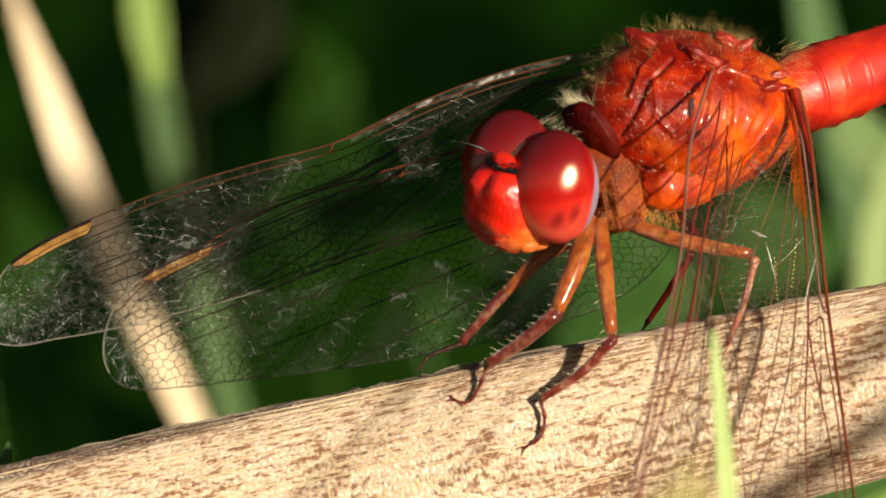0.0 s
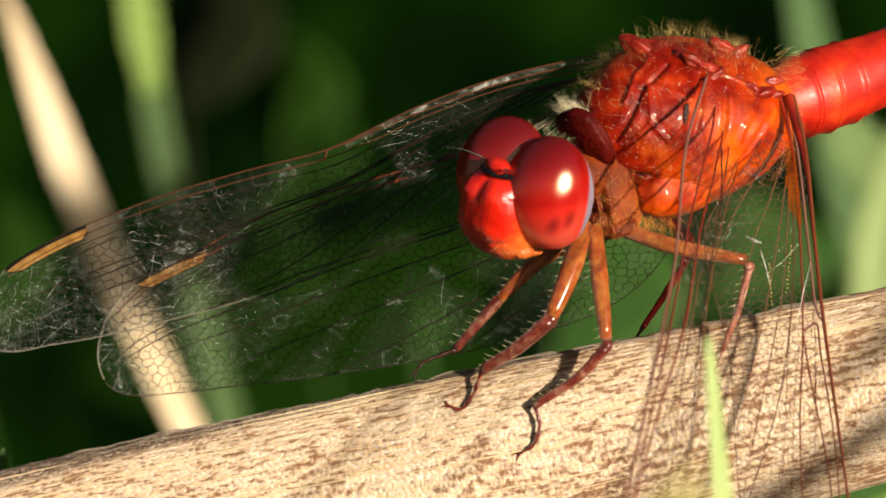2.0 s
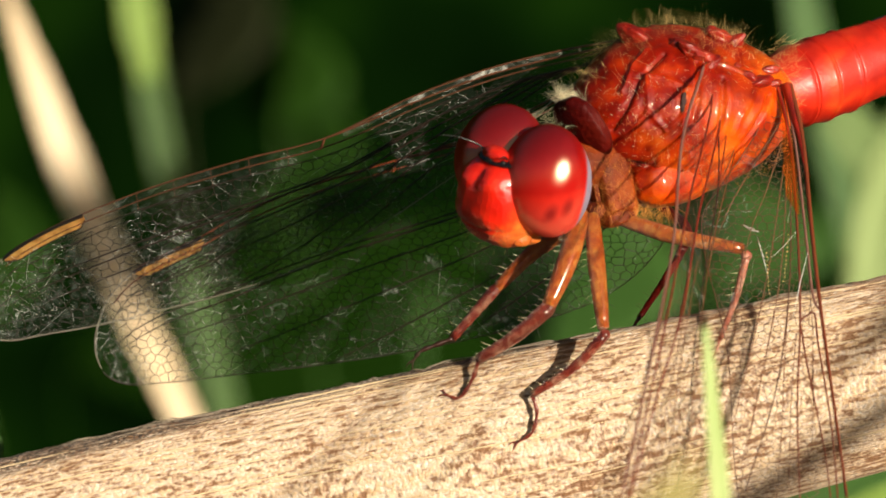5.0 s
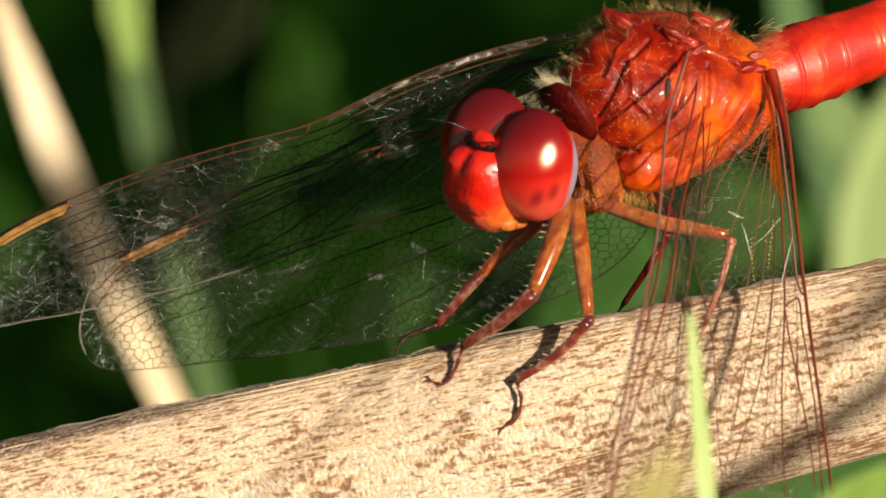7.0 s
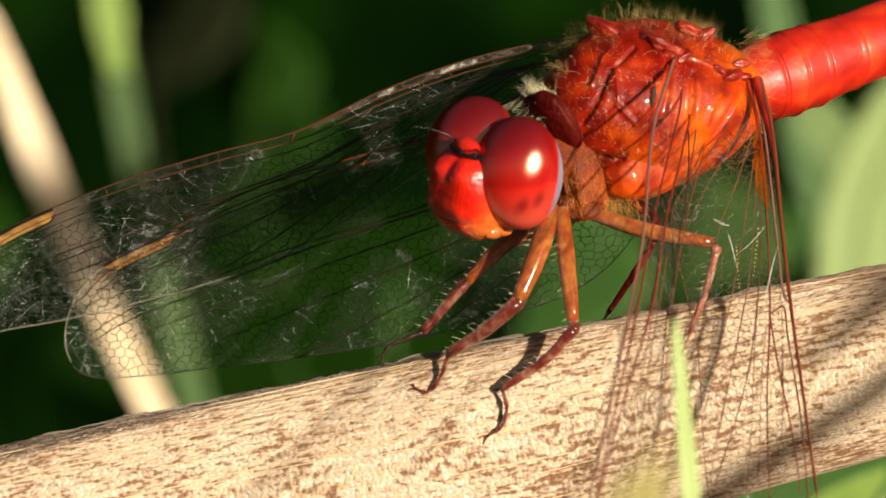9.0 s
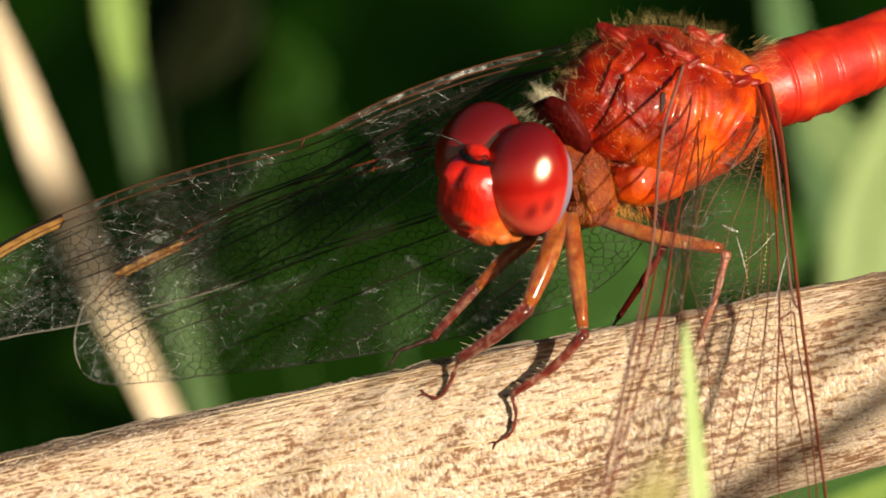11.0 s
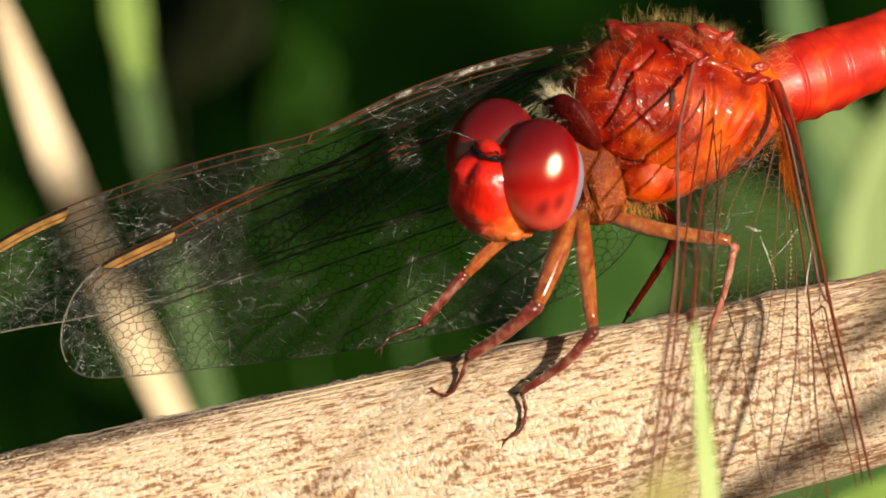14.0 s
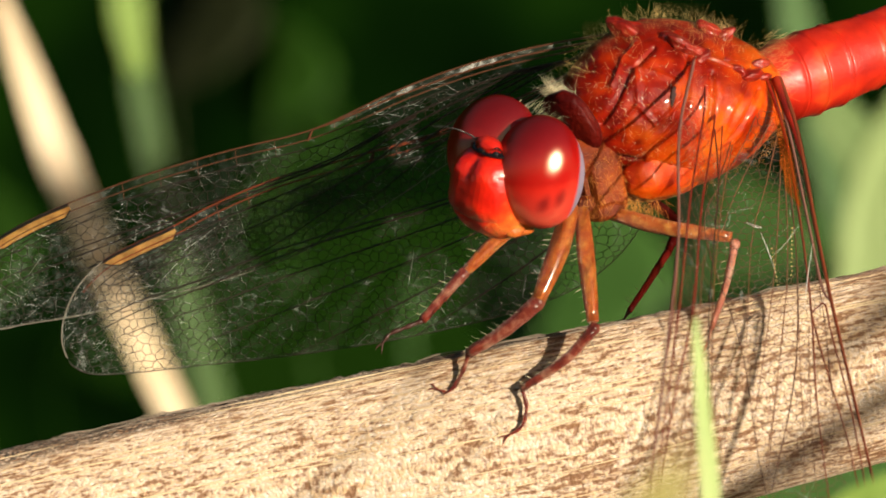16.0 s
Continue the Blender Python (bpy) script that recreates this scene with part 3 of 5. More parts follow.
def make_spiracles():
    for c, r in [(mm(11.10, 1.20, 6.15), (0.20, 0.05, 0.62))]:
        bm = bmesh.new()
        blob(bm, c, A * r[0] * 0.001, L * r[1] * 0.001, (U * 0.95 + A * 0.2) * r[2] * 0.001, 3)
        part("spiracle", bm, M_SLIT, thorax, "dark breathing slit")


make_spiracles()


def make_pronotum():
    bm = bmesh.new()
    c = mm(6.58, 1.20, 5.15)
    ax = (Vector((0.42, 0.2, -0.62))).normalized()
    ay = Vector((-0.55, -0.6, -0.5))
    ay = (ay - ax * ay.dot(ax)).normalized()
    blob(bm, c, ax * 0.00160, ay * 0.00055, ax.cross(ay) * 0.0012, 5, lambda v: Vector([math.copysign(abs(t) ** 0.8, t) for t in v]) * (1 + 0.05 * noise.noise(v * 2.5) + 0.01 * noise.noise(v * 8)))
    part("pronotum", bm, M_DARKRED, dragonfly, "dark red neck shield")


make_pronotum()


def make_coxae():
    plates = [(mm(7.95, 1.90, 2.55), (0.95, 0.75, 1.75), M_ORANGE, 0.5), (mm(7.20, 2.00, 2.30), (0.55, 0.7, 1.5), M_ORANGE, 0.5), (mm(7.00, 1.70, 1.45), (0.65, 0.7, 0.5), M_ORANGE, 0.6), (mm(8.05, 1.80, 1.20), (0.9, 0.8, 0.45), M_ORANGE, 0.6), (mm(10.50, 3.05, 2.95), (2.15, 1.1, 1.30), M_THORAX, 0.85), (mm(7.10, 3.20, 3.20), (1.2, 1.4, 1.4), M_ORANGE, 0.7), (mm(10.59, 5.00, 2.57), (1.9, 1.8, 0.9), M_THORAX, 0.75)]
    for c, r, mat, box in plates:
        bm = bmesh.new()
        blob(bm, c, A * r[0] * 0.001, L * r[1] * 0.001, U * r[2] * 0.001, 5, lambda v: Vector([math.copysign(abs(t) ** box, t) for t in v]) * 0.9 * (1 + 0.05 * noise.noise(v * 2.3 + c * 900) + 0.02 * noise.noise(Vector((v.x * 9, v.y * 3, v.z * 2))) + 0.01 * noise.noise(v * 12)))
        part("coxa", bm, mat, dragonfly)
    bm = bmesh.new()
    tube(bm, spline([mm(7.72, 2.60, 3.94), mm(6.69, 1.60, 3.55), mm(5.42, 0.80, 3.28)], 4), 0.0011, 14)
    part("neck", bm, M_ORANGE, dragonfly)


make_coxae()


def make_wing_bases():
    """Knobbly sclerites where the wings are hinged."""
    knobs = [(mm(9.02, 3.40, 9.10), 0.85), (mm(9.55, 3.80, 9.30), 0.55), (mm(9.95, 4.60, 9.55), 0.50), (mm(10.57, 4.20, 9.10), 0.50), (mm(11.10, 2.90, 8.75), 0.60), (mm(11.50, 2.60, 8.55), 0.58), (mm(11.95, 2.50, 8.35), 0.48), (mm(12.35, 2.60, 8.05), 0.42), (mm(12.70, 4.20, 9.35), 0.55), (mm(13.38, 4.50, 9.00), 0.55), (mm(13.30, 3.30, 7.80), 0.42), (mm(14.00, 3.30, 7.45), 0.45), (mm(14.60, 3.40, 7.25), 0.50), (mm(15.00, 4.40, 7.80), 0.42), (mm(15.20, 4.10, 7.20), 0.36)]
    rnd = random.Random(31)
    for c, r in knobs:
        bm = bmesh.new()
        turn = Matrix.Rotation(rnd.uniform(-0.9, 0.9), 3, L)
        ax, az = turn @ A, turn @ U
        blob(bm, c, ax * r * 0.0013, L * r * 0.0009, az * r * 0.00062, 5, lambda v: v * (0.95 + 0.26 * noise.noise(v * 1.3 + c * 4000) + 0.07 * noise.noise(v * 3.2 + c * 4000)))
        part("wing_hinge", bm, M_RED, thorax)


make_wing_bases()


def make_abdomen():
    """Ten ringed segments that run back from the thorax."""
    start = mm(15.84, 9.00, 7.03)
    d = Vector((0.83, 0.50, 0.235)).normalized()
    side = Vector((0.5, -0.85, 0.0))
    side = (side - d * side.dot(d)).normalized()
    up = side.cross(d)
    if up.z < 0:
        up = -up
    cuts = [-1.6, 0.75, 1.9, 3.3, 5.4, 9.0, 12.2, 15.8, 19.2, 22.2, 24.4, 25.6]
    rad = [0.95, 1.94, 2.01, 1.92, 1.76, 1.72, 1.69, 1.64, 1.56, 1.42, 1.2, 0.75]
    ab = None
    for i in range(11):
        bm = bmesh.new()
        m = 30
        rings = []
        n = 64
        long = cuts[i + 1] - cuts[i]
        for k in range(m + 1):
            t = k / m
            s = cuts[i] + (cuts[i + 1] - cuts[i]) * t
            r = rad[i] + (rad[i + 1] - rad[i]) * (t ** 0.6 if i == 0 else t)
            lip = 0.08 * math.exp(-((1 - t) * long / 0.10) ** 2) - 0.19 * math.exp(-(t * long / 0.08) ** 2)
            c = start + (d * s + up * 0.007 * s * s) * 0.001
            ring = []
            for q in range(n):
                a = q * math.tau / n
                ca, sa = math.cos(a), math.sin(a)
                keel = 0.08 * math.exp(-((1 - sa) / 0.03)) if i > 1 else 0
                rr = r + lip + keel + 0.03 * noise.noise((s * 0.8, ca * 2, sa * 2))
                ring.append(bm.verts.new(c + (side * ca * rr * 0.98 + up * sa * rr * 0.96) * 0.001))
            rings.append(ring)
        for a, b in zip(rings, rings[1:]):
            for q in range(n):
                bm.faces.new((a[q], a[(q + 1) % n], b[(q + 1) % n], b[q]))
        bm.faces.new(rings[0][::-1])
        bm.faces.new(rings[-1])
        if ab is None:
            ab = part("abdomen", bm, M_ABDOMEN, dragonfly, "bright red ringed abdomen")
        else:
            part("segment", bm, M_ABDOMEN, ab)
    bm = bmesh.new()
    pts = [start + (d * q + up * 0.007 * q * q + up * (1.90 - 0.017 * q) * 0.96) * 0.001 for q in [4.0 + 0.5 * k for k in range(36)]]
    tube(bm, pts, [0.00010 * (1 + 0.5 * math.sin(k * 1.9)) for k in range(36)], 8, True, 0.6)
    part("dorsal_line", bm, M_BLACK, ab, "thin dark line along the back")


make_abdomen()

# ---------------------------------------------------------------- head
# head axes at rest: forward, to its left eye, up
HF = Vector((-0.74, -0.64, -0.20)).normalized()
HL = Vector((0.655, -0.675, -0.34))
HL = (HL - HF * HL.dot(HF)).normalized()
HU = HF.cross(HL)
HEAD = mm(3.84, -0.60, 3.16)


def hd(f, l, u):
    return HEAD + (HF * f + HL * l + HU * u) * 0.001


def hv(f, l, u):
    return (HF * f + HL * l + HU * u) * 0.001


def make_head():
    bm = bmesh.new()
    blob(bm, hd(-0.5, 0, -0.35), hv(1.35, 0, 0), hv(0, 2.3, 0), hv(0, 0, 1.75), 4)
    head = part("head", bm, M_ORANGE, dragonfly, "red head with large glossy compound eyes", pivot=HEAD)
    for s in (1, -1):
        bm = bmesh.new()
        uvl = bm.loops.layers.uv.new("UVMap")
        pts = {}

        def shape(v):
            c = v.copy()
            w = Vector((c.x * 2.08, c.y * 2.02, c.z * 2.54))
            w.x *= 1 - 0.10 * max(0, c.z)
            w.x -= 0.25 * c.z * c.z
            w.y += 0.25 * s * c.z * max(0.0, c.y * s)
            return w * 0.001

        vs = bmesh.ops.create_icosphere(bm, subdivisions=5, radius=1.0)["verts"]
        cen = hd(0.0, 1.47 * s, 0.03)
        tilt = Matrix.Rotation(radians(11 * s), 3, "X")
        for v in vs:
            pts[v] = v.co.copy()
            w = tilt @ shape(v.co)
            v.co = cen + HF * w.x + HL * w.y + HU * w.z
        for fc in bm.faces:
            for lp in fc.loops:
                u = pts[lp.vert]
                lp[uvl].uv = (0.5 - 0.42 * u.x - 0.10 * u.z + 0.14 * u.y * s, 0.5 + 0.5 * u.z)
        part("compound_eye", bm, M_EYE, head, "glossy dark red compound eye")

    def lump(name, c, r, mat, label="", sub=4, rough=0.06, seed=0.0):
        bm = bmesh.new()
        blob(bm, hd(*c), hv(r[0], 0, 0), hv(0, r[1], 0), hv(0, 0, r[2]), sub, lambda v: v * (1 + rough * noise.noise(v * 2.2 + Vector((seed, 0, 0)))))
        return part(name, bm, mat, head, label)

    def make_face():
        """Frons, clypeus and upper lip as one rounded snout with its sutures and the two bosses of the brow."""
        bm = bmesh.new()
        uvl = bm.loops.layers.uv.new("UVMap")

        def shape(v):
            x, y, z = (math.copysign(abs(t) ** 0.66, t) for t in v)
            u = -1.08 + 2.12 * z
            l = y * (1.74 + 0.22 * (1 - x) * 0.5) * (1 - 0.16 * max(0.0, -z - 0.1) ** 1.5) * (1 - 0.06 * max(0.0, z))
            f = 0.70 + x * 2.42 * (0.98 - 0.32 * max(0.0, -z) ** 1.4 - 0.06 * max(0.0, z))
            front = max(0.0, x)
            cut = 0.16 * math.exp(-(l / 0.17) ** 2) * min(1.0, max(0.0, (u + 0.25) / 0.6))
            cut += 0.10 * math.exp(-((u + 0.95 + 0.10 * l * l) / 0.09) ** 2) + 0.13 * math.exp(-((u + 2.05 - 0.06 * l * l) / 0.08) ** 2)
            cut += 0.05 * math.exp(-(l / 0.10) ** 2) * (1 if u < -2.1 else 0)
            swell = 0.16 * math.exp(-((abs(l) - 0.85) / 0.6) ** 2 - ((u - 0.30) / 0.55) ** 2) + 0.05 * math.exp(-((u + 1.5) / 0.35) ** 2)
            p = Vector((f, l, u)) + Vector((1, 0, 0)) * front * (swell - cut)
            return p * (1 + 0.012 * noise.noise(v * 3.1) + 0.006 * noise.noise(v * 11))

        made = bmesh.ops.create_icosphere(bm, subdivisions=6, radius=1.0)["verts"]
        flu = {}
        for v in made:
            c = shape(v.co.copy())
            flu[v] = c
            v.co = hd(c.x, c.y, c.z)
        for fc in bm.faces:
            for lp in fc.loops:
                c = flu[lp.vert]
                lp[uvl].uv = (0.5 + c.y / 4.4, (c.z + 3.2) / 4.4)
        return part("face", bm, M_FACE, head, "glossy red face with bossed brow and orange lower edge")

    make_face()
    lump("brow_groove", (1.48, 0.0, 0.92), (0.80, 1.15, 0.20), M_OCELLUS, "black groove below the crown", seed=3)
    lump("mandible", (1.00, 1.40, -2.55), (0.50, 0.30, 0.32), M_LIP, "pale orange jaw", seed=5)
    lump("mandible", (1.00, -1.40, -2.55), (0.50, 0.30, 0.32), M_LIP, "pale orange jaw", seed=6)
    lump("labium", (0.30, 0.0, -2.78), (1.20, 1.45, 0.42), M_LIP, "pale orange lower lip", seed=7)
    lump("vertex", (1.74, 0.0, 1.16), (0.48, 0.70, 0.38), M_SCARLET, "small glossy red tubercle", seed=10)
    lump("ocellus", (2.12, 0.0, 0.98), (0.20, 0.22, 0.20), M_OCELLUS, "black simple eye", 3, 0)
    lump("ocellus", (1.90, 0.64, 0.98), (0.17, 0.16, 0.17), M_OCELLUS, "black simple eye", 3, 0)
    lump("ocellus", (1.90, -0.64, 0.98), (0.17, 0.16, 0.17), M_OCELLUS, "black simple eye", 3, 0)
    lump("occiput", (0.1, 0.0, 1.75), (0.40, 0.22, 0.26), M_SCARLET, seed=11)
    for s in (1, -1):
        bm = bmesh.new()
        tube(bm, spline([hd(1.75, 0.75 * s, 1.2), hd(2.2, 1.0 * s, 1.5), hd(2.9, 1.5 * s, 1.75), hd(3.6, 1.9 * s, 1.8)], 3), lerp_list([0.00005, 0.00004, 0.00002, 0.000012], 3), 6)
        part("antenna", bm, M_BLACK, head)
    rnd = random.Random(5)
    roots = []
    for k in range(190):
        a = rnd.uniform(-2.4, 2.4)
        roots.append((hd(-1.3 + rnd.uniform(-.2, .2), 2.2 * math.sin(a), 2.1 * math.cos(a) + rnd.uniform(-.3, .3)), hv(-1.0 + rnd.uniform(-.3, .3), math.sin(a) * .9, math.cos(a) * 0.9)))
    bm = bmesh.new()
    hairs(bm, roots, 0.0005, 0.000007, 0.7, 6)
    part("neck_hair", bm, M_PALEHAIR, head)
    roots = []
    for k in range(60):
        l = rnd.uniform(-1.6, 1.6)
        u = rnd.uniform(-3.0, -1.2)
        f = 0.7 + 2.3 * (1 - abs(l / 1.9) ** 2.8) ** 0.4 * (1 - 0.28 * ((-1.0 - u) / 2.0) ** 1.4)
        roots.append((hd(f - 0.05, l, u), hv(1, 0.6 * l / 1.7, -0.4)))
    bm = bmesh.new()
    hairs(bm, roots, 0.00032, 0.000006, 0.5, 8)
    part("face_hair", bm, M_HAIR, head)
    return head


head = make_head()


# ---------------------------------------------------------------- legs
def make_leg(name, femur, tibia, tarsus, rf, rt, spine_dir, label="", tibia_mat=None, tarsus_mat=None, femur_mat=None):
    """A leg with thigh, shin, jointed foot with two claws, and rows of spines."""
    tibia_mat = tibia_mat or M_TIBIA
    bm = bmesh.new()
    f = spline(femur, 6)
    k = len(f)
    tube(bm, f, [rf * 0.001 * (0.72 + 0.42 * math.sin(math.pi * (0.12 + 0.8 * i / (k - 1))) - 0.12 * i / k + 0.05 * noise.noise((i * 0.9, rf * 50, 0))) for i in range(k)], 14)
    leg = part(name, bm, femur_mat or M_FEMUR, dragonfly, label, pivot=femur[0])
    bm = bmesh.new()
    blob(bm, Vector(tibia[0]), Vector((rf * 0.00076, 0, 0)), Vector((0, rf * 0.00076, 0)), Vector((0, 0, rf * 0.00076)), 3)
    part("knee", bm, tibia_mat, leg)
    bm = bmesh.new()
    s = spline(tibia, 6)
    k = len(s)
    tube(bm, s, [rt * 0.001 * (1.1 - 0.35 * i / (k - 1) + 0.14 * noise.noise((i * 0.9, rt * 70, 3))) for i in range(k)], 12)
    part("tibia", bm, tibia_mat, leg)
    bm = bmesh.new()
    q = spline(tarsus, 5)
    k = len(q)
    tube(bm, q, [min(rt, 0.25) * 0.001 * (0.44 - 0.16 * i / (k - 1) + 0.10 * math.cos(i * 1.6)) for i in range(k)], 10)
    end, d = q[-1], (q[-1] - q[-3]).normalized()
    u, v = frame_of(d)
    for sgn in (1, -1):
        tube(bm, spline([end, end + d * 0.00022 + v * 0.00012 * sgn, end + d * 0.00034 + v * 0.00016 * sgn - Vector((0, 0, 0.00012))], 3), lerp_list([0.00006, 0.00004, 0.00001], 3), 6)
    part("tarsus", bm, tarsus_mat or tibia_mat, leg)
    bm = bmesh.new()
    rnd = random.Random(3)
    roots = []
    for line, r in ((f[len(f) // 3:], rf * 0.9), (s, rt * 0.95)):
        run = sum((b - a).length for a, b in zip(line, line[1:]))
        count = max(4, int(run / 0.00033))
        for j in range(count):
            at = (j + 0.5 + rnd.uniform(-.12, .12)) / count * (len(line) - 1)
            i = min(int(at), len(line) - 2)
            p = line[i].lerp(line[i + 1], at - i)
            ax = (line[i + 1] - line[i]).normalized()
            for side in (1, -0.75):
                out = spine_dir * side + Vector((0, rnd.uniform(-.3, .3), 0))
                out = (out - ax * out.dot(ax)).normalized()
                roots.append((p + out * r * 0.0008, out + ax * 0.45))
    hairs(bm, roots[1::2], 0.00055, 0.000016, 0.10, 4)
    part("spine", bm, M_BLACK, leg)
    bm = bmesh.new()
    hairs(bm, roots[::2], 0.00066, 0.000012, 0.12, 5)
    part("bristle", bm, M_FOOT if femur_mat else M_PALEHAIR, leg)
    return leg


SP = Vector((-0.75, -0.35, 0.5))
fore_leg = make_leg("leg", [mm(5.70, 2.40, 0.40), mm(4.56, 2.40, -0.23), mm(2.74, 2.00, -1.99)], [mm(2.67, 2.00, -2.04), mm(1.79, 1.80, -3.04), mm(0.78, 1.60, -4.20)], [mm(0.78, 1.60, -4.20), mm(0.03, 1.50, -4.50), mm(-0.68, 1.40, -4.80), mm(-0.98, 1.35, -5.20)], 0.34, 0.25, SP, "reddish leg with dark brown foot", None, M_FOOT)
make_leg("leg", [mm(6.47, 1.00, 1.40), mm(5.95, 0.00, -0.48), mm(5.01, -0.80, -2.77)], [mm(4.99, -0.80, -2.84), mm(3.52, -0.40, -4.09), mm(1.95, 0.20, -5.10)], [mm(1.95, 0.20, -5.10), mm(1.65, 0.25, -5.98), mm(1.03, 0.27, -6.83), mm(0.48, 0.33, -6.68)], 0.44, 0.33, SP)
make_leg("leg", [mm(6.98, 1.30, 1.28), mm(7.16, 0.20, -0.98), mm(7.43, -0.60, -3.72)], [mm(7.46, -0.60, -4.02), mm(6.27, -0.35, -5.34), mm(4.30, -0.05, -6.67)], [mm(4.30, -0.05, -6.67), mm(4.50, 0.00, -7.48), mm(4.28, 0.06, -8.35), mm(3.65, 0.17, -8.78)], 0.37, 0.24, SP)
hind_leg = make_leg("leg", [mm(7.96, 2.00, 1.23), mm(10.43, 0.80, 0.40), mm(13.65, 0.00, -0.23)], [mm(13.78, 0.00, -0.53), mm(13.35, -0.10, -2.22), mm(12.60, 0.10, -4.23)], [mm(12.61, 0.25, -4.23), mm(12.44, 0.45, -4.78), mm(12.17, 0.68, -5.36)], 0.33, 0.17, SP, "orange leg with a thin shin, wing reflection painted pinkish", M_SHIN_PALE)
# far leg: the body's shade is painted into its dark red skin
make_leg("leg", [mm(10.11, 6.00, 1.81), mm(11.47, 8.00, 0.54), mm(11.10, 8.50, -0.62)], [mm(11.10, 8.50, -0.62), mm(10.15, 7.00, -2.02), mm(9.19, 5.00, -3.33)], [mm(9.19, 5.00, -3.33), mm(8.65, 4.00, -4.03), mm(7.99, 3.20, -4.40)], 0.24, 0.17, SP, "leg on the shaded side, the shade painted dark red", M_DARKRED, M_FOOT, M_DARKRED)


# ---------------------------------------------------------------- wings
FORE_LEAD = [(-0.0, -0.0), (3.05, -0.7), (6.19, -1.19), (10.06, -1.35), (14.42, -1.12), (18.15, -1.66), (22.24, -2.1), (26.2, -2.23), (28.55, -2.13), (30.48, -1.75), (31.51, -1.12), (32.39, -0.11), (32.75, 0.67), (32.85, 1.41)]
FORE_TRAIL = [(0.43, 0.47), (2.67, 0.98), (5.28, 1.79), (7.91, 2.6), (10.47, 3.24), (13.35, 3.89), (15.62, 4.28), (18.08, 4.58), (21.98, 4.37), (25.23, 3.86), (28.47, 3.24), (30.34, 2.72), (32.0, 2.23), (32.66, 1.81), (32.85, 1.41)]
HIND_LEAD = [(0.0, 0.0), (3.65, -0.27), (7.15, -0.3), (10.53, -0.53), (14.32, -1.24), (18.09, -1.94), (21.34, -2.12), (23.12, -2.04), (25.19, -2.09), (26.73, -2.03), (28.44, -1.4), (29.71, -0.27), (30.21, 0.61), (30.35, 1.46)]
HIND_TRAIL = [(0.12, 1.59), (1.02, 4.11), (3.12, 7.24), (5.65, 8.96), (8.33, 9.54), (11.68, 9.17), (15.11, 8.37), (18.43, 7.35), (22.15, 5.94), (25.08, 4.72), (27.29, 3.82), (29.53, 2.69), (30.13, 2.13), (30.35, 1.46)]


def curve_at(line, p):
    for (p0, q0), (p1, q1) in zip(line, line[1:]):
        if (p0 <= p <= p1) or (p1 <= p <= p0):
            t = 0 if p1 == p0 else (p - p0) / (p1 - p0)
            return q0 + (q1 - q0) * t
    return line[-1][1] if p > line[0][0] else line[0][1]


def smooth_line(line, steps=6):
    return [(v.x, v.y) for v in spline([(p, q, 0) for p, q in line], steps)]


